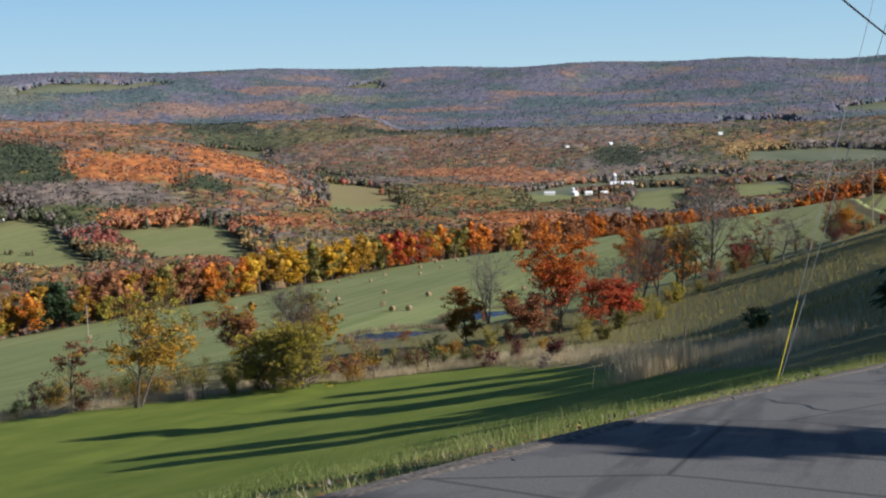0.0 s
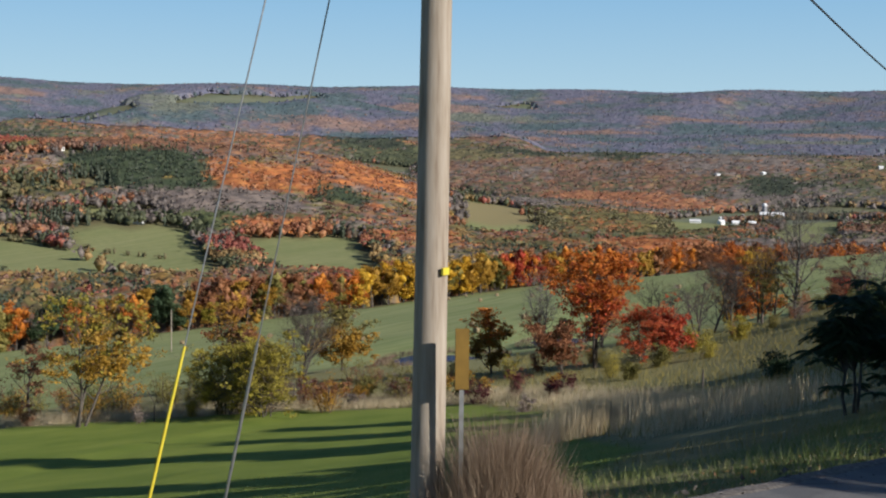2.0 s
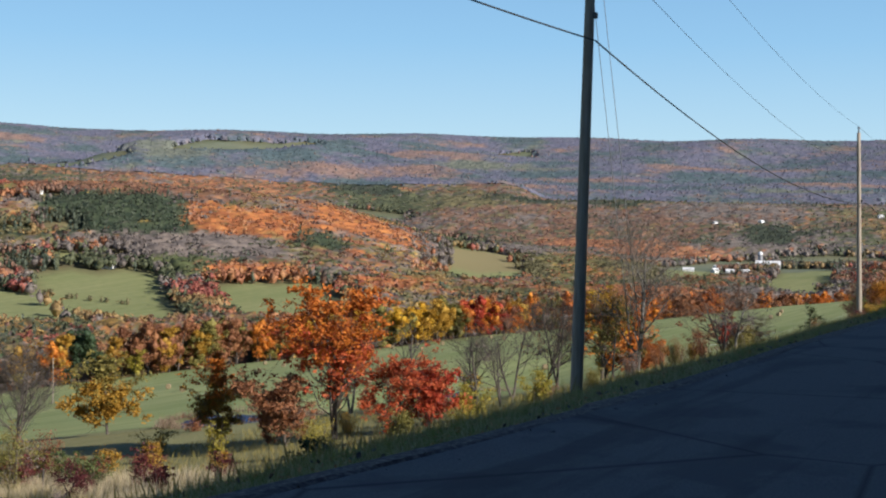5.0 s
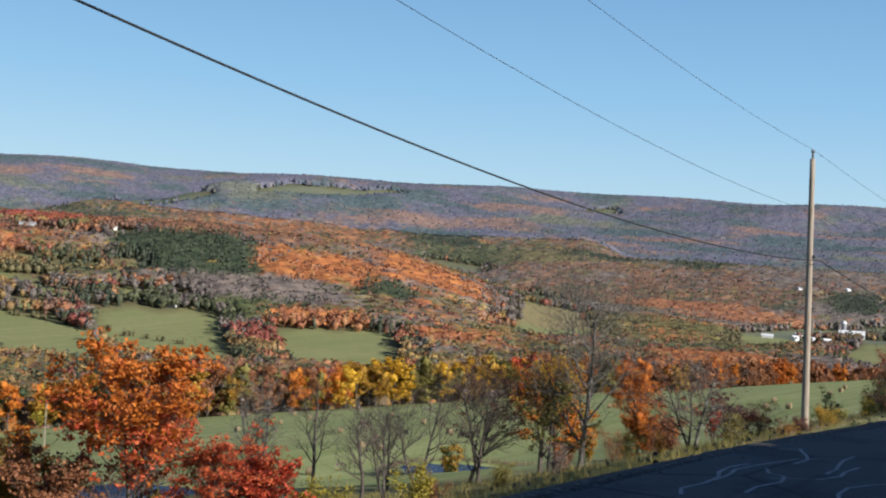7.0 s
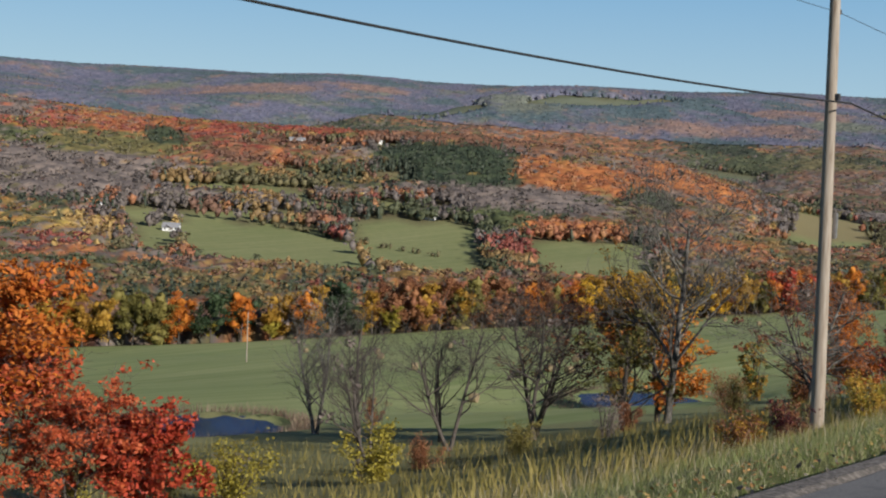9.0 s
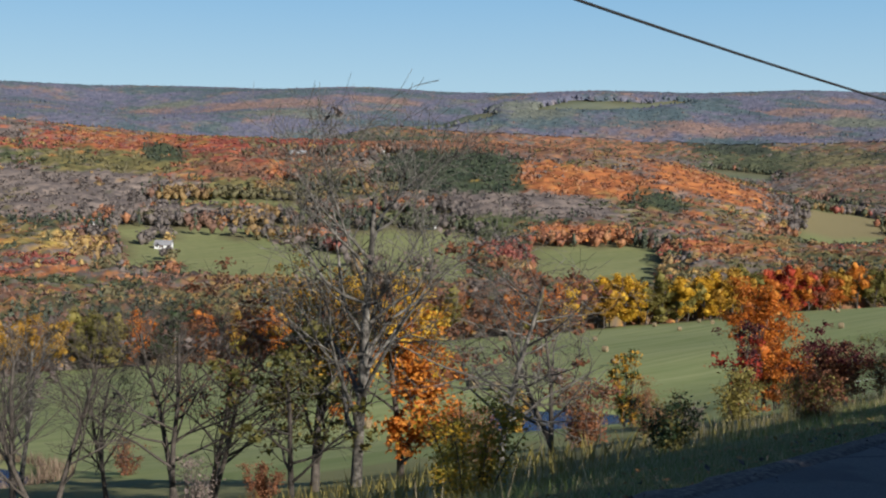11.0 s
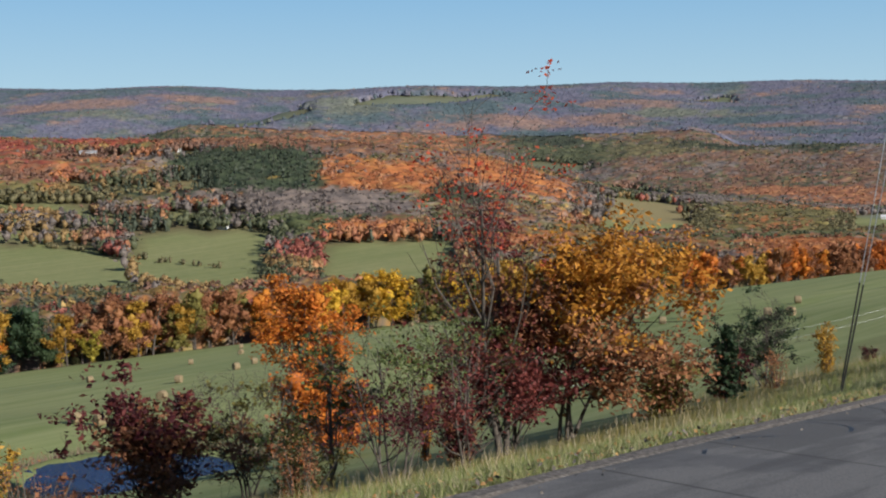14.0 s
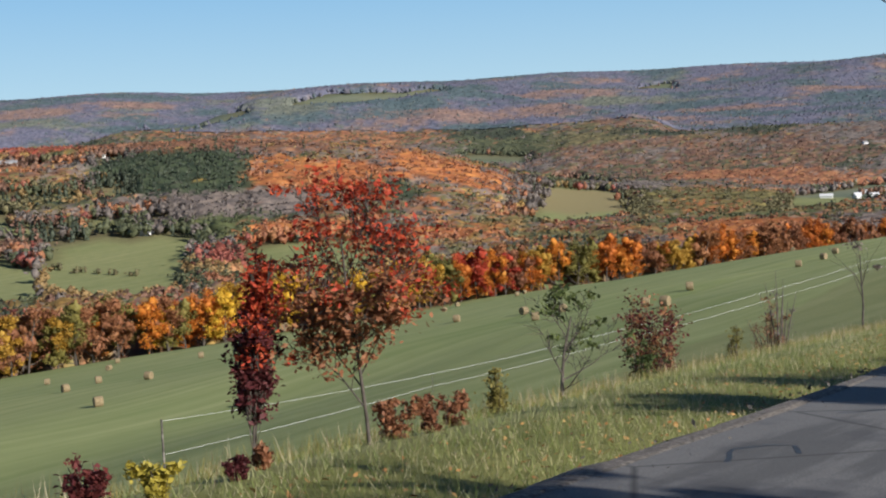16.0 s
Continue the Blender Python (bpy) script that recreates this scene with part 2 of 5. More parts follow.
def ground_build(t, p):
    att = t.nodes.new("ShaderNodeAttribute")
    att.attribute_name = "cover"
    sep = node(t, "ShaderNodeSeparateColor", i0=att.outputs["Color"])
    fine, mid, broad = noise_at(t, 2.5, 6.0, 0.7), noise_at(t, 0.18, 5.0), noise_at(t, 0.012, 3.0)
    floor_c = ramp(t, mid, [(0.3, (0.10, 0.09, 0.05)), (0.7, (0.17, 0.145, 0.075))])
    hay = ramp(t, mid, [(0.3, (0.21, 0.255, 0.095)), (0.7, (0.30, 0.335, 0.135))])
    hay = mixc(t, 0.5, hay, ramp(t, broad, [(0.35, (0.20, 0.26, 0.095)), (0.65, (0.33, 0.345, 0.155))]))
    rows = node(t, "ShaderNodeMapping", Rotation=(0, 0, radians(24)), Scale=(0.012, 0.30, 0.05))
    t.links.new(place(t), rows.inputs["Vector"])
    hay = mixc(t, 0.35, hay, ramp(t, noise_at(t, 1.0, 4.0, 0.6, rows.outputs[0]), [(0.35, (0.165, 0.22, 0.07)), (0.65, (0.40, 0.41, 0.20))]))
    lawn = ramp(t, mid, [(0.3, (0.145, 0.205, 0.035)), (0.7, (0.235, 0.285, 0.055))])
    dry = ramp(t, fine, [(0.3, (0.15, 0.125, 0.06)), (0.7, (0.33, 0.27, 0.14))])
    c = mixc(t, sep.outputs[0], floor_c, hay)
    c = mixc(t, sep.outputs[1], c, lawn)
    c = mixc(t, sep.outputs[2], c, dry)
    # far pasture: haze put into the base colour as a dull grey-green
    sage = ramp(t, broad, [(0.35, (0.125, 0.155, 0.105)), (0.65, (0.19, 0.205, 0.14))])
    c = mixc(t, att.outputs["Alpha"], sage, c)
    t.links.new(c, p.inputs["Base Color"])
    p.inputs["Roughness"].default_value = 0.95
    p.inputs["Specular IOR Level"].default_value = 0.1
    bumped(t, p, fine, 0.5, 0.12)


GROUND = material("ground", ground_build)

# ---- the lie of the land ----
# road: x, y under the eye, height of the surface
ROAD = [(-400, 66, 38), (-60, 10, 5.0), (0, 0, -1.45), (11, -2.0, -2.5), (23, -4.2, -3.9), (34, -6.5, -5.15), (46, -8.6, -6.2), (52, -9.5, -6.5),
        (68, -10.9, -6.85), (84, -11.15, -6.87), (97, -10.8, -6.75), (112, -9.4, -7.6), (129, -7.1, -8.85), (142, -5.1, -9.8), (156, -3.4, -10.73),
        (170, -2.3, -11.45), (183, -1.5, -12.35), (197, -0.5, -13.6), (204, 0, -14.23), (240, 2.6, -17.4), (600, 40, -52)]
_rx = np.arange(-400, 601, 1.0)
_k = np.hanning(15) / np.hanning(15).sum()
ROAD_Y = np.convolve(np.pad(np.interp(_rx, [r[0] for r in ROAD], [r[1] for r in ROAD]), 7, mode="edge"), _k, "valid")
ROAD_Z = np.convolve(np.pad(np.interp(_rx, [r[0] for r in ROAD], [r[2] for r in ROAD]), 7, mode="edge"), _k, "valid")
MX, MY, MZ = 110.0, -8.0, -6.0


def ry(x):
    return np.interp(x, _rx, ROAD_Y)


def left(x):
    """From under the eye to the road's valley edge."""
    return np.interp(x, [0, 25, 75, 91, 99, 108, 131, 160, 178, 195, 215], [4.5, 4.4, 4.4, 3.8, 3.0, 2.9, 3.2, 3.5, 4.1, 3.7, 3.5])


def rz(x):
    return np.interp(x, _rx, ROAD_Z)


def smooth(a, b, v):
    u = np.clip((np.asarray(v, float) - a) / (b - a), 0, 1)
    return u * u * (3 - 2 * u)


def waves(x, y, size, seed):
    """Smooth rolling ups and downs of about that size, between -1 and 1."""
    r = np.random.RandomState(seed)
    out = 0
    for i in range(7):
        a, k, ph = r.uniform(0, 6.28), r.uniform(0.6, 1.6) * 6.28 / size, r.uniform(0, 6.28)
        out = out + np.sin(k * (x * math.cos(a) + y * math.sin(a)) + ph)
    return out / 3.2


PONDS = [(168.4, 72.5, 5.6, 4.9), (245, 83.4, 7.4, 7.4)]


def ground(x, y):
    x, y = np.asarray(x, float), np.asarray(y, float)
    dx, dy = x - MX, y - MY
    D = np.hypot(dx, dy)
    az = np.degrees(np.arctan2(dx, dy))
    # the hay field's slope
    yy = y - 114
    field = -37.6 - 0.012 * (x - 297) - 0.150 * np.minimum(yy, 80) - 0.135 * np.maximum(yy - 80, 0) + 0.035 * np.maximum(230 - x, 0) * (x > -300)
    field = np.maximum(field, -74) + 0.5 * waves(x, y, 90, 3)
    # valley floor, then the long rise to the ridge
    far = np.interp(D, [0, 900, 1900, 2300, 2800, 3400, 4000, 4550, 4800], [-70, -74, -76, -62, -14, 68, 158, 246, 250])
    far = far + smooth(700, 1800, D) * 9 * waves(x, y, 700, 5) + smooth(2300, 3300, D) * 24 * waves(x, y, 1150, 8) * (1 - smooth(3900, 4500, D))
    crest = np.interp(az, [0, 20, 27, 34, 42, 47, 50.3, 52.3, 55.4, 57, 59.5, 62.3, 66, 74], [55, 42, 26, 13, 9, 9, 3, -2, -10, -20, -38, -54, -66, -76])
    far = far + smooth(3700, 4450, D) * np.interp(az, [30, 36, 44, 50, 55, 62, 68, 74, 81], [0, 15, 16, 12, 14, 9, 3, 12, -5])
    # the low wooded rise beyond the farm
    low = np.interp(D, [1900, 2100, 2300, 2480, 2600, 2800, 3400, 4000], [-74, -54, -24, 6, 12, 14, 74, 158]) + smooth(2000, 2300, D) * 4 * waves(x, y, 420, 12)
    far = far + (low - far) * smooth(56, 62, az) * smooth(1900, 2050, D) * (1 - smooth(3300, 4000, D))
    # the broad second hill before the ridge
    top_d = np.interp(az, [40, 44, 50, 54, 58, 64], [2600, 2800, 3400, 3600, 3400, 2800])
    top_el = np.interp(az, [36, 39, 42.4, 43.2, 46.6, 48, 50.5, 53, 55.5, 57.5, 61, 65, 69], [-1.0, 0.9, 1.75, 1.9, 2.5, 2.9, 3.22, 3.32, 3.2, 2.75, 2.05, 1.2, -1.0])
    u = np.clip((D - 1950) / (top_d - 1950), 0, 1)
    hill = -78 + (68 + top_d * np.tan(np.radians(top_el))) * u ** 1.05 - 0.22 * np.maximum(D - top_d, 0) + 7 * waves(x, y, 380, 14) * u * (1 - smooth(-500, 0, D - top_d))
    far = 0.5 * (far + hill + np.sqrt((far - hill) ** 2 + 120.0)) - 2.5
    spur = np.exp(-((D - 1460) / np.where(D < 1460, 370, 330)) ** 2)
    far = far + (crest + 76) * spur * (np.abs(az) < 120)
    z = field + (far - field) * smooth(430, 900, D)
    z = z - 3.2 * np.exp(-((x - 240) / 45) ** 2 - ((y - 85) / 24) ** 2)
    z = z - 2.3 * np.exp(-((x - 300) / 42) ** 2 - ((y - 92) / 24) ** 2)
    # road bench and its bank
    s = y - ry(x) - left(x)
    knee = np.interp(x, [199, 208], [1.2, 3.3])
    bank = rz(x) - 0.05 - np.interp(x, [0, 45, 100, 130, 160, 240], [0.25, 0.27, 0.42, 0.36, 0.31, 0.30]) * (np.sqrt((s - knee) ** 2 + 1.0) + s - knee) / 2
    z = np.where(s < 60, 0.5 * (bank + z + np.sqrt((bank - z) ** 2 + 2.0)) - 0.25, z)
    # behind the road
    r = -(y - ry(x) - left(x) + 6.7)
    back = rz(x) - 0.05 + 0.10 * np.clip(r - 2, 0, 60) + 0.02 * np.clip(r - 60, 0, 3000) + 3 * waves(x, y, 120, 9) * smooth(10, 60, r)
    z = np.where(r > 0, back, z)
    z = z - 0.12 * smooth(0.3, -0.3, s) * smooth(0.3, -0.3, r)
    for px, py, a, b in PONDS:
        q = np.hypot((x - px) / a, (y - py) / b)
        level = pond_level(px)
        z = np.where(q < 2.2, z + (level - 0.7 + 1.2 * smooth(1.0, 1.35, q) - z) * smooth(2.1, 1.2, q), z)
    return z


def pond_level(px):
    return -28.2 if px < 200 else -36.0


# far fields, by their corners
FIELDS = [[(713, 917), (765, 884), (816, 846), (821, 828), (777, 802), (758, 831), (695, 888)],
          [(937, 1065), (963, 995), (984, 940), (968, 920), (929, 994)],
          [(654, 796), (679, 756), (696, 731), (695, 669), (680, 610), (648, 600), (642, 643), (609, 722)],
          [(759, 719), (797, 705), (832, 661), (800, 620), (757, 594), (736, 554), (708, 569), (703, 614), (720, 667)],
          [(874, 749), (871, 712), (850, 702), (850, 723)],
          [(816, 586), (857, 566), (886, 534), (867, 509), (802, 483), (770, 497), (767, 536), (786, 568)],
          [(636, 836), (664, 824), (653, 802), (612, 758), (600, 768), (614, 806)],
          [(2177, 1334), (2176, 1206), (2136, 1182), (2121, 1291)]]
FIELDS += [[(1636, 521), (1936, 543), (1992, 480), (1738, 419), (1675, 447), (1444, 453)],
           [(2033, 458), (2081, 394), (2072, 312), (1819, 274), (1874, 355), (1992, 458)],
           [(1794, 412), (1792, 340), (1466, 268), (1475, 326)],
           [(1445, 342), (1399, 272), (1263, 248), (1322, 298)],
           [(1631, 245), (1749, 190), (1599, 160), (1535, 225)],
           [(2298, 306), (2354, 168), (2312, 65), (2235, 62), (2220, 186), (2237, 308)],
           [(2971, 446), (2989, 323), (2909, 302), (2911, 424)],
           [(3281, 214), (3438, 96), (3152, 88), (3165, 201)]]
FIELDS += [[(2049, 2000), (2135, 2004), (2263, 2045), (2390, 2086), (2330, 2160), (2200, 2130), (2060, 2080)],
           [(2541, 2073), (2752, 2127), (2831, 2056), (3008, 1939), (2862, 1985), (2716, 2023)],
           [(3925, 1855), (4017, 1771), (3890, 1732)],
           [(606, 838), (629, 838), (629, 858), (606, 858)]]
# stubble and bare earth
STUBBLE = [[(1284, 678), (1331, 677), (1458, 675), (1449, 616), (1316, 587), (1240, 602), (1269, 634)],
           [(1967, 1007), (1920, 921), (1864, 857), (1934, 989)],
           [(1017, 977), (1040, 958), (1004, 922), (978, 932)]]
FIELDS += STUBBLE
TREELINE = [(100, 430), (300, 360), (388, 292), (486, 265), (600, 236), (700, 215), (800, 200), (950, 150), (1050, 60), (1150, -60), (1300, -400)]


def treeline_y(x):
    return np.interp(x, [p[0] for p in TREELINE], [p[1] for p in TREELINE])


def inside(poly, x, y):
    m = np.zeros(np.shape(x), bool)
    for (x0, y0), (x1, y1) in zip(poly, poly[1:] + poly[:1]):
        cut = (y0 > y) != (y1 > y)
        m ^= cut & (x < (x1 - x0) * (y - y0) / (y1 - y0 + 1e-9) + x0)
    return m


def in_field(x, y):
    m = np.zeros(np.shape(x), bool)
    for poly in FIELDS:
        m |= inside(poly, x, y)
    return m


def cleared(x, y):
    """Fields, and the land before them kept treeless to fit the view from (VX, VY)."""
    m = in_field(x, y)
    drop = np.maximum(-10 - ground(x, y), 40.0)
    reach = np.where(np.hypot(x - VX, y - VY) > 1500, 0.025, 12.5 / (drop - 12.5))
    for f in (0.3, 0.6, 0.85, 1.0):
        k = 1 + f * reach
        m |= in_field(VX + (x - VX) * k, VY + (y - VY) * k)
    return m & (np.hypot(x - VX, y - VY) > 430)


VX, VY = 169.0, -2.0
LAWN = [(-80, 30), (-20, 9), (20, 5), (40, 3), (56, 7), (70, 14), (94, 25), (108, 38), (109, 52), (104, 68), (98, 86), (84, 125), (-80, 260)]


def cover(x, y):
    s = y - ry(x) - left(x)
    lawn = inside(LAWN, x, y)
    hay = ((y < treeline_y(x)) & (s > 44) & (x > 175)) | ((y > 92) & (y < treeline_y(x))) | cleared(x, y) | (s < -5) | ((x > 205) & (s > 26) & (y < treeline_y(x)))
    verge = (s > -1) & (s < 3.0)
    near = (s >= 3.0) & ~lawn & ~hay & (y < treeline_y(x))
    dry = near * np.interp(x, [60, 150, 200, 230], [0.7, 0.55, 0.30, 0.15])
    for poly in STUBBLE:
        for k in (1.0, 1.03, 1.06, 1.1):
            dry = np.where(inside(poly, VX + (x - VX) * k, VY + (y - VY) * k), 0.9, dry)
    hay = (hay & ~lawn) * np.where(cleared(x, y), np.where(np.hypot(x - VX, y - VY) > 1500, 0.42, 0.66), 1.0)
    # alpha 0 marks fields past 1500 m, which take the haze-tinted colour
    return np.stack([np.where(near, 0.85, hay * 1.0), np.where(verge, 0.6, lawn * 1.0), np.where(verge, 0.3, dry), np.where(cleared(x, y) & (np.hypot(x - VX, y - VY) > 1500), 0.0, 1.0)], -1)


def grid_line(dense0, dense1, step, lo, hi, growth=1.16):
    v = list(np.arange(dense0, dense1 + 1e-6, step))
    d, p = step, v[-1]
    while p < hi:
        d *= growth
        p += d
        v.append(min(p, hi))
    d, p = step, v[0]
    while p > lo:
        d *= growth
        p -= d
        v.insert(0, max(p, lo))
    return np.array(v)


def mesh_from(name, verts, faces, mat=None):
    me = bpy.data.meshes.new(name)
    me.from_pydata(verts, [], faces)
    if mat:
        me.materials.append(mat)
    return me


gx = grid_line(-20, 270, 1.8, -4700, 4850, 1.05)
gy = grid_line(-14, 40, 0.9, -4700, 4850, 1.042)
GX, GY = np.meshgrid(gx, gy)
GZ = ground(GX, GY)
nx, ny = len(gx), len(gy)
idx = np.arange(nx * ny).reshape(ny, nx)
quads = np.stack([idx[:-1, :-1], idx[:-1, 1:], idx[1:, 1:], idx[1:, :-1]], -1).reshape(-1, 4)
keep = np.hypot(GX - MX, GY - MY).ravel() < 4780
quads = quads[keep[quads].all(1)]
me = bpy.data.meshes.new("ground")
me.vertices.add(nx * ny)
me.vertices.foreach_set("co", np.stack([GX, GY, GZ], -1).ravel())
me.loops.add(len(quads) * 4)
me.loops.foreach_set("vertex_index", quads.ravel())
me.polygons.add(len(quads))
me.polygons.foreach_set("loop_start", np.arange(len(quads)) * 4)
me.polygons.foreach_set("use_smooth", np.ones(len(quads), bool))
me.update()
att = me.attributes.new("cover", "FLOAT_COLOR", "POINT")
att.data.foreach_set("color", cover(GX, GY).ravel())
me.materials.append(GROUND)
tagged(new("ground", me), "rolling valley ground with mown hay fields and meadow", "ground", kind="structure")

# road: asphalt with a low crown, a frayed valley edge and a gravel shoulder
def ribbon(name, offsets, lifts, mat, label, category, x0=-60, x1=420, step=1.0, fray=0.0):
    r = np.random.RandomState(6)
    v, f, n = [], [], len(offsets)
    for i, x in enumerate(np.arange(x0, x1, step)):
        e = float(ry(x) + left(x))
        for j, (o, l) in enumerate(zip(offsets, lifts)):
            k = fray * (r.normal(0, 0.5) + math.sin(x * 0.7 + j)) if j in (0, n - 1) else 0
            v.append((x, e + o + k, float(rz(x)) + l))
        if i:
            q = (i - 1) * n
            f += [(q + j, q + n + j, q + n + j + 1, q + j + 1) for j in range(n - 1)]
    return tagged(new(name, mesh_from(name, v, f, mat)), label, category, kind="structure")


ribbon("road", (-6.7, -5.0, -3.35, -1.7, 0.0), (0.0, 0.03, 0.055, 0.035, 0.0), ASPHALT, "worn grey asphalt country road with patches and cracks", "road", fray=0.03)
ribbon("shoulder", (-0.12, 0.06, 0.2, 0.36), (-0.03, 0.006, 0.0, -0.07), GRAVEL, "narrow gravel and leaf-strewn shoulder", "shoulder", x0=-20, x1=260, step=0.4, fray=0.07)


# ---- woods ----
def bulk(name, V, F, mat, tint=None, smooth_faces=False):
    """A mesh from arrays of corners and faces (all with as many corners)."""
    me = bpy.data.meshes.new(name)
    n, k = len(F), F.shape[1]
    me.vertices.add(len(V))
    me.vertices.foreach_set("co", V.astype(np.float32).ravel())
    me.loops.add(n * k)
    me.loops.foreach_set("vertex_index", F.astype(np.int32).ravel())
    me.polygons.add(n)
    me.polygons.foreach_set("loop_start", np.arange(n, dtype=np.int32) * k)
    if smooth_faces:
        me.polygons.foreach_set("use_smooth", np.ones(n, bool))
    me.update()
    if tint is not None:
        me.attributes.new("tint", "FLOAT", "POINT").data.foreach_set("value", tint.astype(np.float32).ravel())
    me.materials.append(mat)
    return me


def cards(centres, size, r, flat=0.5):
    """Leaf sprays: one bent four-cornered blade at each centre, turned at random, tops leaning to the sky."""
    n = len(centres)
    nrm = r.normal(size=(n, 3))
    nrm[:, 2] = np.abs(nrm[:, 2]) + flat
    nrm /= np.linalg.norm(nrm, axis=1, keepdims=True)
    u = np.cross(nrm, r.normal(size=(n, 3)))
    u /= np.linalg.norm(u, axis=1, keepdims=True) + 1e-9
    v = np.cross(nrm, u)
    s = (np.asarray(size) * r.uniform(0.6, 1.3, n))[:, None]
    w = s * r.uniform(0.45, 0.8, (n, 1))
    bend = nrm * s * r.uniform(-0.25, 0.25, (n, 1))
    q = np.stack([centres - u * s * 0.6, centres + v * w * 0.5 + bend, centres + u * s * 0.6, centres - v * w * 0.5 + bend], 1)
    return q.reshape(-1, 3), np.arange(4 * n).reshape(n, 4)


def crown_cloud(n, r, conical=False):
    """Centres of leaf sprays of one crown, about 2 wide and 2 high, from several lobes."""
    if conical:
        h = r.uniform(0, 1, n) ** 1.3
        a = r.uniform(0, 6.28, n)
        q = (1 - h) * r.uniform(0.55, 1.05, n) * (0.75 + 0.25 * np.sin(h * 40))
        return np.stack([q * np.cos(a), q * np.sin(a), 2.2 * h], -1)
    k = r.randint(4, 8)
    lobes = np.stack([r.normal(0, 0.42, k), r.normal(0, 0.42, k), r.uniform(0.45, 1.6, k)], -1)
    rad = r.uniform(0.38, 0.68, k) * (1.15 - 0.3 * lobes[:, 2])
    i = r.randint(k, size=n)
    d = r.normal(size=(n, 3))
    d /= np.linalg.norm(d, axis=1, keepdims=True)
    d[:, 2] = np.where(d[:, 2] < -0.3, -d[:, 2], d[:, 2])
    return lobes[i] + d * (rad[i] * r.uniform(0.75, 1.08, n))[:, None]


def core_shape(rings, segs):
    """A rounded body, 2 high, of quads."""
    v = []
    for i in range(rings + 2):
        h = i / (rings + 1)
        rad = max(math.sin(math.pi * min(max(h, 0.03), 0.97)) ** 0.75, 0.12)
        v += [(rad * math.cos(6.283 * (j + 0.5 * (i % 2)) / segs), rad * math.sin(6.283 * (j + 0.5 * (i % 2)) / segs), 2 * h) for j in range(segs)]
    f = [(i * segs + j, i * segs + (j + 1) % segs, (i + 1) * segs + (j + 1) % segs, (i + 1) * segs + j) for i in range(rings + 1) for j in range(segs)]
    return np.array(v), np.array(f)


def scatter(name, P, n, size, mat, label, conical=False, seed=1):
    """One object of many crowns. P: x, y, z, radius, height."""
    r = np.random.RandomState(seed)
    protos = [crown_cloud(n, r, conical) for _ in range(9)]
    core = core_shape(*((3, 6) if n > 30 else (2, 5)))
    which = r.randint(9, size=len(P))
    V, F, T, base = [], [], [], 0
    for k in range(9):
        Q = P[which == k]
        if not len(Q):
            continue
        a = r.uniform(0, 6.28, len(Q))[:, None]
        c = protos[k]
        X = c[:, 0] * np.cos(a) - c[:, 1] * np.sin(a)
        Y = c[:, 0] * np.sin(a) + c[:, 1] * np.cos(a)
        cen = np.stack([X * Q[:, 3:4] + Q[:, 0:1], Y * Q[:, 3:4] + Q[:, 1:2], c[:, 2] * Q[:, 4:5] / 2 + Q[:, 2:3]], -1).reshape(-1, 3)
        sz = np.repeat(size * Q[:, 3] / Q[:, 3].mean(), n)
        hue = r.uniform(0.2, 0.8, len(Q))
        v, f = cards(cen, sz, r)
        V.append(v)
        F.append(f + base)
        base += len(v)
        T.append(np.repeat(hue, n * 4))
        # the dense inside of the crown
        sv, sf = core
        k2 = (np.clip(1.2 - 0.6 * sv[:, 2], 0.05, 2) if conical else 1.0) * (0.86 if n == 1 else 0.62)
        X = (sv[:, 0] * np.cos(a) - sv[:, 1] * np.sin(a)) * k2
        Y = (sv[:, 0] * np.sin(a) + sv[:, 1] * np.cos(a)) * k2
        cv = np.stack([X * Q[:, 3:4] + Q[:, 0:1], Y * Q[:, 3:4] + Q[:, 1:2], sv[:, 2] * (0.94 if n == 1 else 0.78) * Q[:, 4:5] / 2 + Q[:, 2:3]], -1)
        cv = cv + r.normal(0, 0.12, cv.shape) * Q[:, 3][:, None, None]
        V.append(cv.reshape(-1, 3))
        F.append((sf[None] + (np.arange(len(Q)) * len(sv))[:, None, None]).reshape(-1, 4) + base)
        base += len(Q) * len(sv)
        T.append(np.repeat(hue, len(sv)))
    return tagged(new(name, bulk(name, np.concatenate(V), np.concatenate(F), mat, np.concatenate(T), True)), label, "woods", kind="stuff")


def wood_points(d0, d1, step, az0=19, az1=93):
    r = np.random.RandomState(int(d0))
    X, Y = np.meshgrid(np.arange(MX + 40, MX + d1, step), np.arange(MY - 0.14 * d1, MY + d1, step))
    X = (X + r.uniform(-0.48, 0.48, X.shape) * step).ravel()
    Y = (Y + r.uniform(-0.48, 0.48, Y.shape) * step).ravel()
    D, A = np.hypot(X - MX, Y - MY), np.degrees(np.arctan2(X - MX, Y - MY))
    ok = (D >= d0) & (D < d1) & (A > az0) & (A < az1) & (Y > treeline_y(X) + 16) & ~cleared(X, Y)
    return X[ok], Y[ok]


def seen(X, Y, tops):
    """Whether a tree top can be seen from the road over the land between."""
    out = np.zeros(len(X), bool)
    for ex, ey, ez in ((0, 0, 0), (45, -8, -5), (90, -11, -5), (150, -4, -9), (204, 0, -13)):
        clear = np.full(len(X), -1e9)
        for f in np.linspace(0.12, 0.985, 34):
            px, py = ex + (X - ex) * f, ey + (Y - ey) * f
            D = np.hypot(px - ex, py - ey)
            clear = np.maximum(clear, (ground(px, py) + np.where(D > 420, 6.0, 0.0)) - (ez + (tops - ez) * f))
        out |= clear < 3.0
    return out


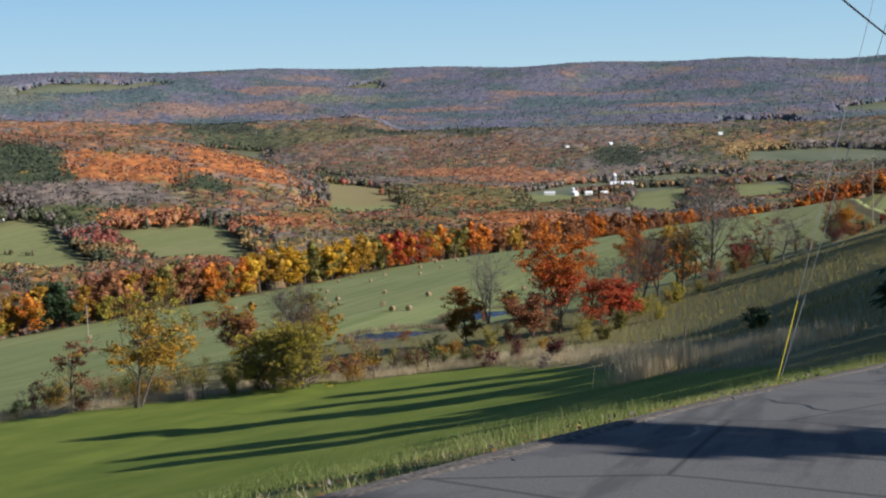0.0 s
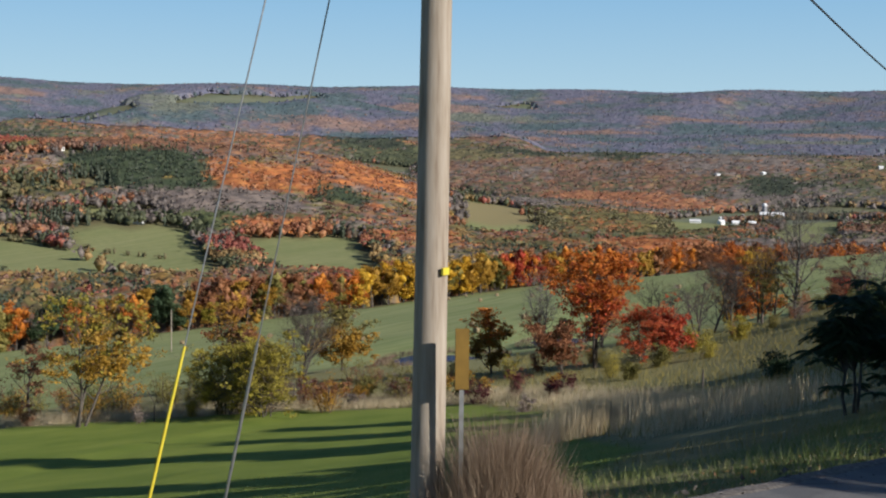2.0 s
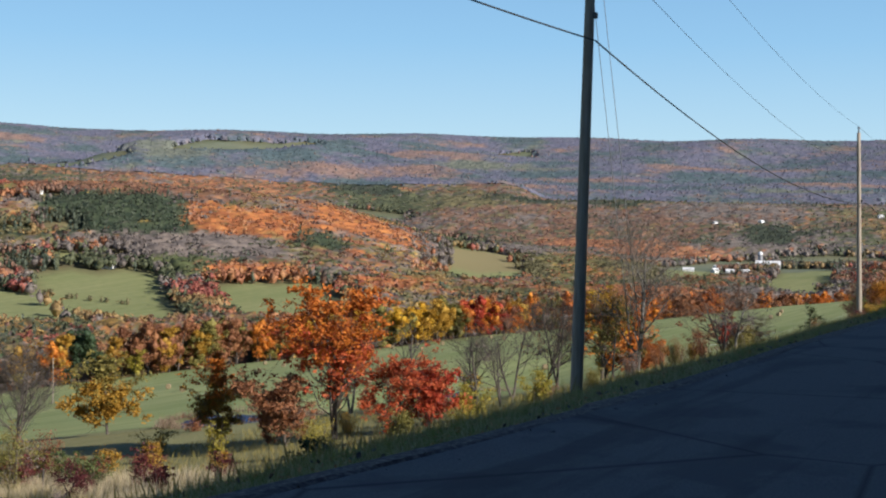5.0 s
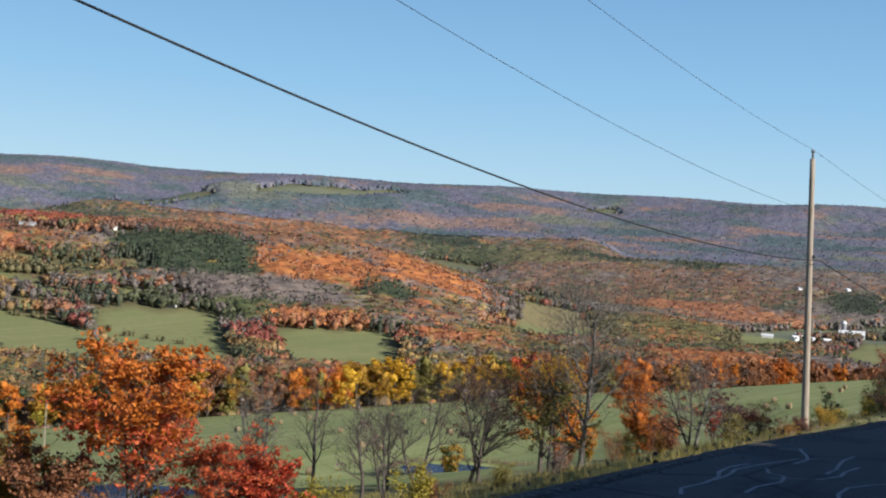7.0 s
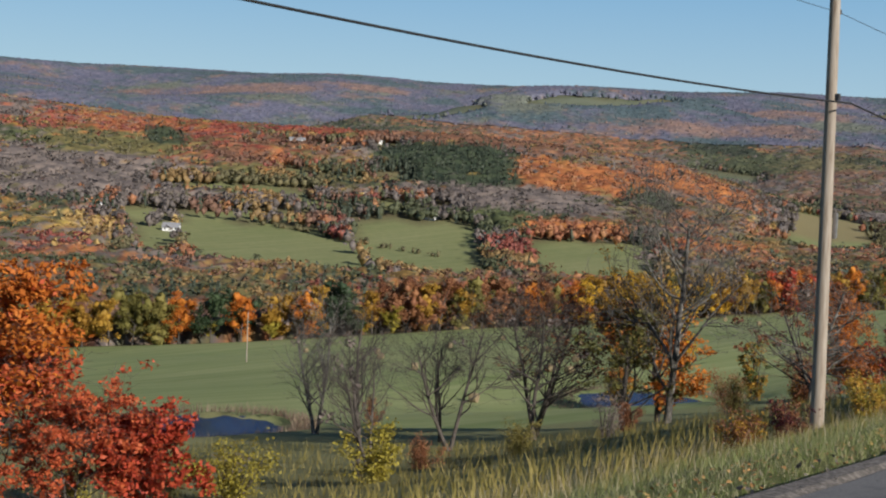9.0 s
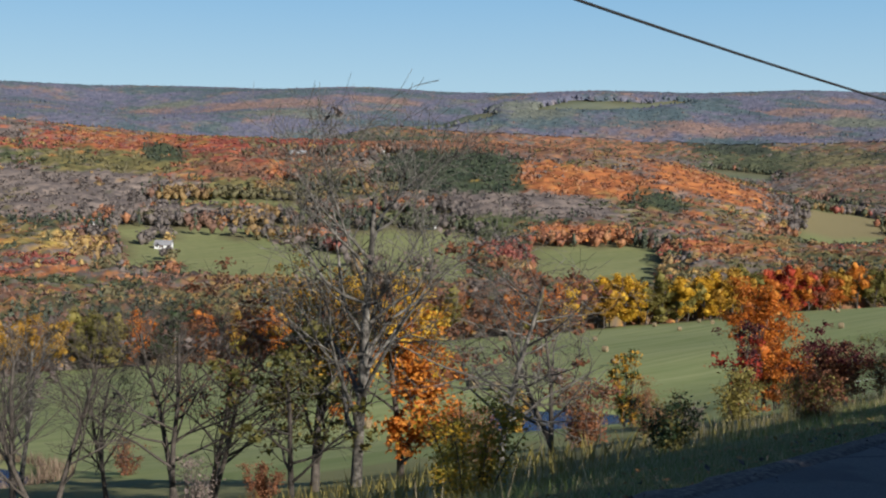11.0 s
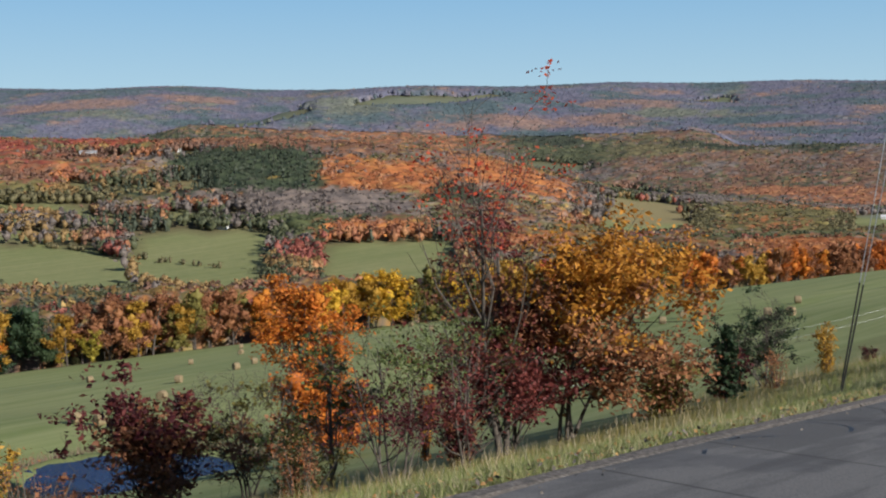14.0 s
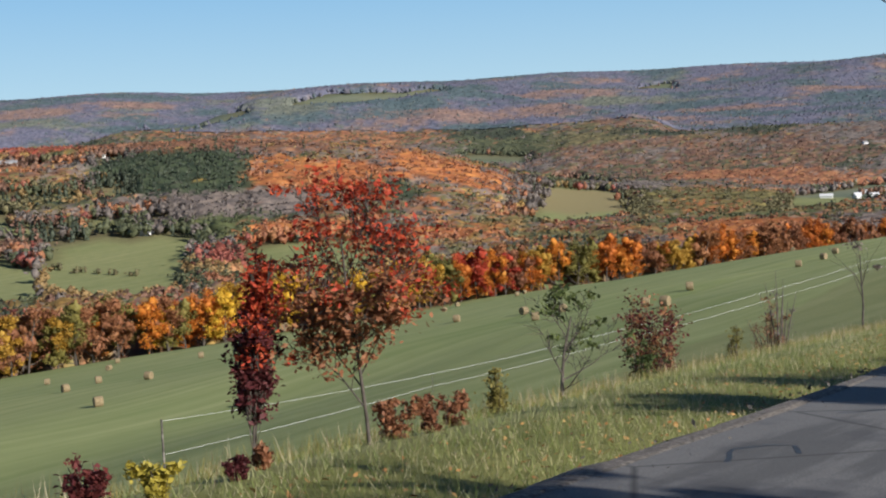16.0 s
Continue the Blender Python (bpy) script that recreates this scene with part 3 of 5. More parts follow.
# stands of one kind: kind, bearing, distance, half width in degrees, half depth, weight (from a point by the lower road)
STANDS = [("green", 44.3, 1150, 2.7, 75, 82), ("green", 39.5, 1089, 2.2, 45, 10), ("red", 34.3, 1290, 2.2, 120, 3), ("red", 38.3, 1370, 2.2, 60, 6), ("bronze", 42.1, 1350, 1.7, 80, 16), ("orange", 50.2, 1148, 2.9, 63, 24),
          ("orange", 56.0, 1240, 2.4, 70, 24), ("bronze", 47.0, 1330, 3.6, 90, 12), ("orange", 46.0, 1390, 4.0, 60, 12), ("bare", 46.3, 1025, 4.4, 50, 28), ("olive", 36.2, 1063, 2.4, 34, 16), ("leafgreen", 42.0, 978, 1.3, 50, 28),
          ("green", 38.9, 958, 1.8, 37, 28), ("bronze", 37.7, 932, 0.8, 35, 16), ("gold", 35.4, 921, 1.6, 53, 10), ("leafgreen", 45.9, 933, 1.6, 45, 28), ("red", 49.6, 879, 1.8, 45, 4), ("orange", 49.9, 890, 2.4, 45, 15)]
STANDS += [("red", 46.7, 792, 1.2, 45, 8), ("orange", 54.2, 850, 3.1, 32, 12), ("red", 54.6, 850, 2.6, 40, 3), ("green", 53.5, 1092, 1.1, 38, 24), ("gold", 37.9, 634, 5.6, 75, 6), ("leafgreen", 38.1, 618, 1.8, 40, 10),
           ("leafgreen", 44.9, 686, 1.0, 40, 21), ("leafgreen", 50.6, 690, 1.6, 30, 21), ("red", 36.0, 709, 1.0, 38, 16), ("olive", 66.7, 1210, 3.9, 169, 15), ("orange", 69.5, 800, 3.0, 120, 15), ("orange", 68.2, 1977, 2.7, 50, 18),
           ("bronze", 66.7, 2229, 8.0, 179, 3), ("leafgreen", 58.5, 2449, 2.2, 110, 16), ("green", 57.0, 2646, 1.6, 80, 16), ("green", 64.3, 2480, 1.7, 60, 21), ("orange", 52.0, 2600, 6.0, 110, 3), ("bare", 76.5, 820, 4.5, 140, 16)]
STANDS += [("orange", 71.3, 1855, 2.9, 90, 12), ("green", 75.6, 2106, 0.9, 90, 21), ("gold", 81.9, 2151, 1.3, 73, 15), ("bare", 63.0, 1650, 2.4, 200, 12), ("orange", 67.1, 1169, 1.7, 120, 12), ("olive", 61.4, 832, 1.9, 30, 12),
           ("bare", 28.0, 1046, 4.0, 90, 15), ("olive", 29.5, 1190, 3.0, 50, 12), ("red", 27.5, 1330, 4.0, 110, 3), ("orange", 30.0, 1300, 3.0, 110, 3), ("green", 31.5, 1230, 0.8, 40, 24), ("olive", 61.8, 2445, 2.2, 90, 15),
           ("spruce", 52.3, 3094, 2.4, 120, 21), ("spruce", 51.5, 2900, 3.0, 60, 16), ("rust", 56.2, 2900, 5.3, 110, 12), ("spruce", 57.4, 3450, 3.0, 200, 18), ("sage", 48.5, 3050, 2.0, 150, 16), ("spruce", 46.0, 2920, 1.2, 60, 16)]
# bands of darker pine, rust and sage, in haze-tinted hues, along the far slopes
STANDS += [("rust", 36.0, 4000, 3.2, 90, 10), ("spruce", 34.0, 4420, 3.0, 60, 16), ("spruce", 40.5, 4360, 2.2, 60, 16), ("rust", 41.5, 4130, 2.0, 70, 10), ("sage", 38.0, 3780, 2.5, 60, 10), ("spruce", 43.0, 3700, 2.0, 50, 12),
           ("spruce", 61.5, 3250, 2.0, 55, 18), ("spruce", 66.0, 3480, 2.6, 50, 18), ("spruce", 70.5, 3150, 2.2, 45, 18), ("spruce", 75.5, 3400, 2.8, 50, 18), ("spruce", 80.5, 3600, 2.2, 60, 18), ("rust", 64.0, 3100, 2.4, 60, 12)]
STANDS += [("rust", 68.5, 3330, 2.0, 45, 12), ("rust", 73.5, 3650, 2.6, 60, 10), ("rust", 79.0, 3250, 2.4, 50, 12), ("sage", 63.0, 3650, 2.0, 60, 12), ("sage", 77.5, 3050, 2.0, 50, 15), ("spruce", 83.0, 3200, 1.8, 50, 18), ("rust", 60.0, 3800, 2.2, 80, 10)]
KINDS = ["orange", "red", "yellow", "gold", "olive", "leafgreen", "green", "bare", "bronze"]
HAZEKINDS = ["mauve", "rust", "spruce", "sage"]
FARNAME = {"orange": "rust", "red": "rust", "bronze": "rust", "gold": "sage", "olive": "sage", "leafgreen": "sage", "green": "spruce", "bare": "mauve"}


def pick(X, Y, r, kinds, base, k1=0.9, k2=0.8):
    D, A = np.hypot(X - VX, Y - VY), np.degrees(np.arctan2(X - VX, Y - VY))
    W = np.zeros((len(X), len(kinds)))
    for i, k in enumerate(kinds):
        W[:, i] = base[i] * np.exp(k1 * waves(X, Y, 260 + 30 * i, 40 + i) + k2 * waves(X, Y, 70 + 7 * i, 60 + i))
        for kind, a, d, wa, wd, g in STANDS:
            if k == (FARNAME.get(kind, kind) if kinds is HAZEKINDS else kind):
                W[:, i] += g * np.exp(-((A - a) / wa) ** 4 - ((D - d) / wd) ** 4)
    W = W ** 1.9
    c = np.cumsum(W / W.sum(1, keepdims=True), 1)
    return (r.uniform(size=(len(X), 1)) > c).sum(1)


# the roof of leaves and twigs over the whole wooded country
def canopy_rows(D0, D1, dstep, astep, kinds, base, gain, high, rough, mix, label):
    r = np.random.RandomState(int(D0))
    d, a = np.arange(D0, D1, dstep), np.radians(np.arange(14.5, 94.0, math.degrees(astep)))
    DD, AA = np.meshgrid(d, a, indexing="ij")
    DD = DD + r.uniform(-0.25, 0.25, DD.shape) * dstep
    AA = AA + r.uniform(-0.3, 0.3, AA.shape) * astep
    X, Y = VX + DD * np.sin(AA), VY + DD * np.cos(AA)
    x, y = X.ravel(), Y.ravel()
    open_land = (y < treeline_y(x) + 14) | (np.hypot(x - MX, y - MY) > 4740)
    for ox, oy in ((0, 0), (16, 0), (-16, 0), (0, 16), (0, -16), (-22, -22)):
        open_land |= cleared(x + ox, y + oy)
    G = ground(x, y)
    H = np.where(open_land, -1.5, high * (1 + 0.12 * waves(x, y, 60, 21)) + r.normal(0, rough * high, len(x)))
    sp = pick(x, y, r, kinds, base, *((0.9, 0.6) if kinds is KINDS else (1.5, 0.8)))
    # the farther mixed woods are greyed more, standing in for haze
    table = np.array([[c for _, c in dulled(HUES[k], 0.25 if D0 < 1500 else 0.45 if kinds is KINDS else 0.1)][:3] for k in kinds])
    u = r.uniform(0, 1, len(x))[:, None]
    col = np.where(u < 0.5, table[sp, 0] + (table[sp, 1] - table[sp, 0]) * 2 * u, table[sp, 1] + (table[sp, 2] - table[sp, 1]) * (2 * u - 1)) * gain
    n, m = X.shape
    col = col.reshape(n, m, 3)
    soft = col.copy()
    for axis in (0, 1):
        soft = (np.roll(soft, 1, axis) + soft + np.roll(soft, -1, axis)) / 3
    col = (mix * col + (1 - mix) * soft).reshape(-1, 3)
    idx = np.arange(n * m).reshape(n, m)
    F = np.stack([idx[:-1, :-1], idx[1:, :-1], idx[1:, 1:], idx[:-1, 1:]], -1).reshape(-1, 4)
    keep = ~open_land & seen(x, y, G + high + 3)
    F = F[keep[F].any(1)]
    used, F = np.unique(F, return_inverse=True)
    V = np.stack([x, y, G + H], -1)[used]
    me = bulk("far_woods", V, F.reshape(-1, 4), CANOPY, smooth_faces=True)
    me.attributes.new("hue", "FLOAT_COLOR", "POINT").data.foreach_set("color", np.concatenate([col[used], np.ones((len(used), 1))], 1).astype(np.float32).ravel())
    tagged(new("far_woods", me), label, "woods", kind="stuff")


BASE = [0.65, 0.22, 0.2, 0.6, 0.9, 0.75, 0.45, 1.5, 0.9]
VALEBASE = [0.95, 0.5, 0.55, 1.0, 0.8, 0.8, 0.35, 0.35, 0.9]
HILLBASE = [0.35, 0.05, 0.05, 0.3, 0.7, 0.8, 0.8, 1.7, 0.6]
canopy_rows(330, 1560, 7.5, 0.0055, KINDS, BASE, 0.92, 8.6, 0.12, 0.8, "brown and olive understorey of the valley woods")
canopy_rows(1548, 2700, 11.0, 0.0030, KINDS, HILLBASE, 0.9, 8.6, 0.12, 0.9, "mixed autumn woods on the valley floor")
# the far hillsides take the hues that carry haze in their colour
canopy_rows(2680, 4740, 13.0, 0.0024, HAZEKINDS, [2.2, 0.3, 0.9, 0.4], 1.05, 10.0, 0.05, 0.30, "distant mauve and rust woods on the hills below the ridge")
for d0, d1, step, n, size, rad in ((300, 800, 7.3, 40, 1.75, 5.3), (800, 1640, 7.4, 20, 2.5, 5.4), (1640, 2700, 12.0, 9, 3.4, 6.8)):
    X, Y = wood_points(d0, d1, step)
    r = np.random.RandomState(int(d1))
    sp = pick(X, Y, r, KINDS, VALEBASE if d0 < 800 else BASE if d0 < 1600 else HILLBASE, 1.5, 1.3)
    G = ground(X, Y)
    P = np.stack([X, Y, G + 0.5, rad * r.uniform(0.6, 1.15, len(X)), r.uniform(8.8, 11.4, len(X))], -1)
    ok = seen(X, Y, G + 13) & (r.uniform(size=len(X)) < np.interp(np.hypot(X - VX, Y - VY), [1350, 1600, 1640, 1660], [1, 0.35, 0.35, 1]))
    P, sp = P[ok], sp[ok]
    for i, k in enumerate(KINDS):
        Q = P[sp == i].copy()
        if k == "green":
            Q[:, 3] *= 0.75
            Q[:, 4] *= 1.2
        else:
            top = Q[:, 2] + Q[:, 4]
            Q[:, 4] = np.minimum(Q[:, 4], 1.85 * Q[:, 3])
            Q[:, 2] = top - Q[:, 4]
        if len(Q):
            # past 1600 m the crowns use the copies greyed for haze
            scatter(f"{k}_woods", Q, n, size, WOOD[k] if d0 < 1600 else HAZEWOOD[k], f"{k} autumn trees of the mixed woods in the valley", k == "green", i)

# low hedgerows between the valley fields
for seed, ends in ((1, [(690, 735), (704, 667), (694, 614), (698, 560)]), (2, [(742, 722), (714, 690), (704, 660)])):
    r = np.random.RandomState(seed)
    f = r.uniform(0, len(ends) - 1, 34)
    X = np.interp(f, range(len(ends)), [e[0] for e in ends]) + r.normal(0, 2.0, 34)
    Y = np.interp(f, range(len(ends)), [e[1] for e in ends]) + r.normal(0, 2.0, 34)
    P = np.stack([X, Y, ground(X, Y) - 0.2, r.uniform(1.6, 3.2, 34), r.uniform(3.0, 6.0, 34)], -1)
    scatter("hedgerow", P, 40, 0.9, WOOD["olive"], "low dark hedgerow of shrubs between two fields", False, seed)

# far crowns, again in the haze-tinted hues
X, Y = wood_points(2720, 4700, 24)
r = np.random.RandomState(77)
sp = pick(X, Y, r, HAZEKINDS, [2.2, 0.45, 0.9, 0.4], 1.5, 0.8)
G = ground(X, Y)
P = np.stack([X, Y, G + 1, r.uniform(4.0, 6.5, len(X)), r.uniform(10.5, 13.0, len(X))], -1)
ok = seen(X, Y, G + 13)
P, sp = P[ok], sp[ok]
for i, k in enumerate(HAZEKINDS):
    scatter(f"{k}_woods", P[sp == i], 1, 2.0, WOOD[k], f"distant {k} woods on the hills below the ridge, tinted for haze", False, i)


# ---- trees ----
def tube(path, radii, sides=6):
    """A tapered limb through the points of path."""
    path = np.asarray(path, float)
    d = np.gradient(path, axis=0)
    d /= np.linalg.norm(d, axis=1, keepdims=True) + 1e-9
    ref = np.where(np.abs(d[:, 2:3]) > 0.9, np.array([[1.0, 0, 0]]), np.array([[0, 0, 1.0]]))
    u = np.cross(d, ref)
    u /= np.linalg.norm(u, axis=1, keepdims=True) + 1e-9
    w = np.cross(d, u)
    a = np.arange(sides) * 6.2832 / sides
    ring = np.cos(a)[None, :, None] * u[:, None] + np.sin(a)[None, :, None] * w[:, None]
    V = (path[:, None] + ring * np.asarray(radii, float)[:, None, None]).reshape(-1, 3)
    n = len(path)
    F = [(i * sides + j, i * sides + (j + 1) % sides, (i + 1) * sides + (j + 1) % sides, (i + 1) * sides + j) for i in range(n - 1) for j in range(sides)]
    return V, np.array(F)


def skeleton(height, r, fork=0.3, spread=0.5, limbs=9, depth=3, girth=0.019, lift=0.25, stems=1):
    """Limbs of a tree: (points, radii, level) lists."""
    out = []

    def grow(p, d, length, rad, level):
        n = 5 if level < 2 else 4 if level == 2 else 2
        pts, dd = [np.array(p, float)], np.array(d, float)
        for i in range(n):
            dd = dd + r.normal(0, 0.05 if level == 0 else 0.10 + 0.06 * level, 3) + np.array([0, 0, lift * (0.5 if level else 0.1)])
            dd /= np.linalg.norm(dd)
            pts.append(pts[-1] + dd * length / n)
        out.append((np.array(pts), np.linspace(rad, rad * (0.35 if level == 0 else 0.25), n + 1), level))
        if level >= depth:
            return
        k = limbs if level == 0 else max(3, int(limbs * 0.55))
        for j in range(k):
            f = (fork + (1 - fork) * (j + r.uniform(0.1, 0.9)) / k) if level == 0 else r.uniform(0.2, 1.0)
            q = min(int(f * n), n - 1)
            b = pts[q] + (pts[q + 1] - pts[q]) * (f * n - q)
            side = r.normal(size=3)
            side -= dd * side.dot(dd)
            side /= np.linalg.norm(side)
            nd = dd * (1 - spread) + side * spread * r.uniform(0.8, 1.3)
            nd /= np.linalg.norm(nd)
            grow(b, nd, length * r.uniform(0.38, 0.62) * (1.15 - 0.45 * f if level == 0 else 1), rad * (1 - 0.65 * f) * 0.55, level + 1)

    for s in range(stems):
        lean = r.normal(0, 0.16 if stems > 1 else 0.03, 3)
        base = (r.normal(0, 0.05 * stems * height / 8), r.normal(0, 0.05 * stems * height / 8), -0.25) if stems > 1 else (0, 0, -0.25)
        grow(base, (lean[0], lean[1], 1.0), height * r.uniform(0.8, 1.0) if stems > 1 else height * 0.92, height * girth / math.sqrt(stems), 0)
    top = max(p[:, 2].max() for p, _, _ in out)
    k = height / top
    return [(p * np.array([1, 1, k]), q, l) for p, q, l in out]


def join(pieces):
    V, F, b = [], [], 0
    for v, f in pieces:
        V.append(v)
        F.append(f + b)
        b += len(v)
    return np.concatenate(V), np.concatenate(F)


def child(name, me, parent, label=""):
    ob = new(name, me)
    ob.parent = parent
    if label:
        ob["label"] = label
    return ob


def footing(x, y, z, height):
    """The ground's height under a plant, and the plant's height from there to the same top."""
    g = float(ground(x, y))
    return (g, height) if z is None else (g, max(z + height - g, 0.5 * height))


def sprays(tips, n, spread, r):
    """Leaf places in flat, loose sprays round the twig ends, with gaps between."""
    per = 24
    k = max(n // per, 1)
    mid = tips[r.randint(len(tips), size=k)] + r.normal(0, 0.35 * spread, (k, 3))
    wide = spread * r.uniform(0.45, 1.0, k)
    c = np.repeat(mid, per, 0) + r.normal(size=(k * per, 3)) * np.repeat(wide, per)[:, None] * np.array([1, 1, 0.6])
    return c


def tree(name, label, x, y, height, hue, seed, leaf=0.3, count=2500, z=None, low=0.3, category="tree", bark=None, second=None, puff=0.55, slim=1.0, mass=0.0, lean=(0, 0), share2=0.35, **kw):
    """A tree with trunk and limbs, and a crown of leaf sprays round its twigs. lean: how far its top stands out from its foot."""
    r = np.random.RandomState(seed)
    root = tagged(new(name), label, category)
    if z != -500.0:
        z, height = footing(x, y, z, height)
    root.location = (x, y, z)
    sk = []
    for p, q, l in skeleton(height, r, **kw):
        p = p * np.array([slim, slim, 1])
        p[:, :2] += np.outer((np.maximum(p[:, 2], 0) / height) ** 1.4, lean)
        sk.append((p, q, l))
    V, F = join([tube(p, np.maximum(q, 0.003 + 0.0004 * height), 7 if l == 0 else 5 if l == 1 else 3) for p, q, l in sk])
    child("trunk", bulk("trunk", V, F, bark or BARK, smooth_faces=True), root)
    if count:
        leaf, count = leaf * (0.74 if height > 6 else 0.95), int(count * 1.7)
        top = max(l for _, _, l in sk)
        tips = np.concatenate([p[1:] for p, _, l in sk if l >= min(2, top)])
        tips = tips[tips[:, 2] > low * height]
        hues = [(hue, 1.0)] if not second else [(hue, 1 - share2), (second, share2)]
        for h, share in hues:
            n = int(count * share)
            pool = tips
            if second:
                side = (tips[:, 2] + r.normal(0, 0.12 * height, len(tips))) > 0.55 * height
                pool = tips[side] if h == second else tips[~side]
            pieces = [cards(sprays(pool, n, max(puff * leaf * 2.3, 0.03 * height if height > 6 else 0), r), leaf, r)]
            if mass:
                # the dense inside of the crown, as several lobes
                sv, sf = core_shape(4, 8)
                for q in pool[r.randint(len(pool), size=int(11 * share) + 1)]:
                    k = mass * height * r.uniform(0.7, 1.2)
                    pieces.append((q * np.array([0.8, 0.8, 1]) + (sv - np.array([0, 0, 1])) * k * 0.85 + r.normal(0, 0.2 * k, sv.shape), sf))
            v, f = join(pieces)
            child("crown", bulk("crown", v, f, LEAF[h]), root)
    return root


def conifer(name, label, x, y, height, seed, width=0.28, hue="green", z=None, category="conifer"):
    r = np.random.RandomState(seed)
    root = tagged(new(name), label, category)
    z, height = footing(x, y, z, height)
    root.location = (x, y, z)
    pieces, cen = [tube([(0, 0, -0.2), (0.02, 0, height * 0.5), (0, 0, height)], [height * 0.016, height * 0.010, 0.006], 6)], []
    for h in np.arange(0.12, 0.97, 0.055):
        for a in r.uniform(0, 6.28, 6):
            q = width * height * (1 - h) * r.uniform(0.6, 1.1) + 0.04 * height
            tip = (q * math.cos(a), q * math.sin(a), h * height + r.uniform(-0.02, 0.06) * height)
            pieces.append(tube([(0, 0, h * height), tip], [height * 0.005, 0.004], 3))
            for f in np.linspace(0.25, 1.0, 9):
                cen.append(np.array([tip[0] * f, tip[1] * f, h * height + (tip[2] - h * height) * f]) + r.normal(0, 0.012 * height, 3))
    V, F = join(pieces)
    child("trunk", bulk("trunk", V, F, BARK), root)
    v, f = cards(np.array(cen), 0.075 * height, r, 0.2)
    child("crown", bulk("crown", v, f, LEAF[hue]), root)
    return root


def bush(name, label, x, y, height, width, hue, seed, leaf=0.15, count=900, z=None, second=None):
    """A many-stemmed shrub, leafy to the ground."""
    r = np.random.RandomState(seed)
    root = tagged(new(name), label, "shrub")
    z, height = footing(x, y, z, height)
    root.location = (x, y, z)
    tips = []
    leaf, count = leaf * 0.8, int(count * 1.5)
    for _ in range(9):
        a, lean = r.uniform(0, 6.28), r.uniform(0.05, 0.5) * width
        h = height * r.uniform(0.6, 1.0) * (1 - 0.35 * lean / width)
        p = np.array([(0.08 * width * math.cos(a), 0.08 * width * math.sin(a), -0.15), (0.6 * lean * math.cos(a), 0.6 * lean * math.sin(a), h * 0.5), (lean * math.cos(a), lean * math.sin(a), h)])
        V, F = tube(p, [0.012 * height, 0.008 * height, 0.004], 4)
        child("stem", bulk("stem", V, F, BARK), root)
        for f in np.linspace(0.15, 1, 14):
            tips.append(p[0] * (1 - f) ** 2 + 2 * p[1] * f * (1 - f) + p[2] * f * f)
    tips = np.array(tips)
    for h, n in ((hue, count),) if not second else ((hue, int(count * 0.65)), (second, int(count * 0.35))):
        c = sprays(tips, n, 0.085 * width, r)
        c[:, 2] = np.abs(c[:, 2])
        v, f = cards(c, leaf, r)
        child("foliage", bulk("foliage", v, f, LEAF[h]), root)
    return root


# along the meadow's lower edge
tree("ash_tree", "yellow-olive tree with thinning leaves beside the meadow", 100.5, 70.0, 11.0, "gold", 11, 0.36, 4200, -23.6, second="lime", limbs=10, stems=3, spread=0.55, low=0.25)
tree("small_tree", "small half-bare reddish tree at the meadow edge", 107.1, 82.4, 7.2, "bronze", 12, 0.34, 600, -25.8, limbs=9)
for k, (x, y, h) in enumerate(((104.3, 54.7, 5.8), (106.4, 59.5, 5.2))):
    tree("willow", "bright yellow-green willow by the tall grass", x, y, h, "lime", 13 + k, 0.23, 9000, -21.0 - 0.4 * k, limbs=12, stems=6, spread=0.66, low=0.03, fork=0.05, mass=0.03)
tree("olive_tree", "dark olive and brown leafed tree below the meadow", 156.8, 80.5, 9.3, "gold", 15, 0.42, 5200, -29.4, second="olive", limbs=11, fork=0.12, low=0.1, spread=0.55)
tree("bare_tree", "grey leafless tree with fine upright twigs", 138, 73.9, 11.4, "bare", 16, 0.3, 300, -27, limbs=14, depth=3, spread=0.46, fork=0.12, stems=3)
tree("brown_tree", "rust-brown leafed tree behind the willows", 131.0, 76.5, 10.6, "bronze", 17, 0.30, 4600, -26.8, second="gold", limbs=11, fork=0.2, low=0.15, spread=0.55, mass=0.05)
tree("gold_tree", "small golden orange tree at the pond's edge", 136.1, 50.1, 6.4, "gold", 18, 0.30, 4000, -22.9, second="orange", limbs=10, fork=0.06, low=0.05, spread=0.5)
tree("birch", "bare pale-barked birch with a thin top", 168.4, 58.8, 12.2, "bare", 19, 0.3, 120, -26.8, limbs=12, spread=0.4, fork=0.15, stems=2, bark=PALEBARK)
tree("maple", "orange maple with open limbs and thinning crown", 133.9, 38.5, 11.6, "red", 20, 0.36, 7000, -20.8, second="orange", share2=0.65, slim=0.78, limbs=11, stems=3, spread=0.52, low=0.15, fork=0.18)
for k, (x, y, h) in enumerate(((135.2, 34.4, 6.4), (137.4, 33.0, 4.6), (131.0, 40.5, 4.6))):
    tree("maple", "bright red young maple beside an orange one", x, y, h, "red" if k < 2 else "bronze", 21 + 60 * k, 0.24, 3600, -20.4, limbs=10, fork=0.08, low=0.05, stems=3, spread=0.58)
tree("bronze_tree", "brown-leafed tree in the hedge below the road", 165, 36.2, 10.8, "bronze", 22, 0.24, 1600, -22.4, limbs=11, fork=0.15, stems=2, spread=0.5)
tree("maple", "tall olive and gold maple in the hedge below the road", 166.2, 31.0, 11.2, "olive", 23, 0.20, 2600, -21.2, second="gold", limbs=11, fork=0.15, low=0.12, spread=0.45, slim=0.7)
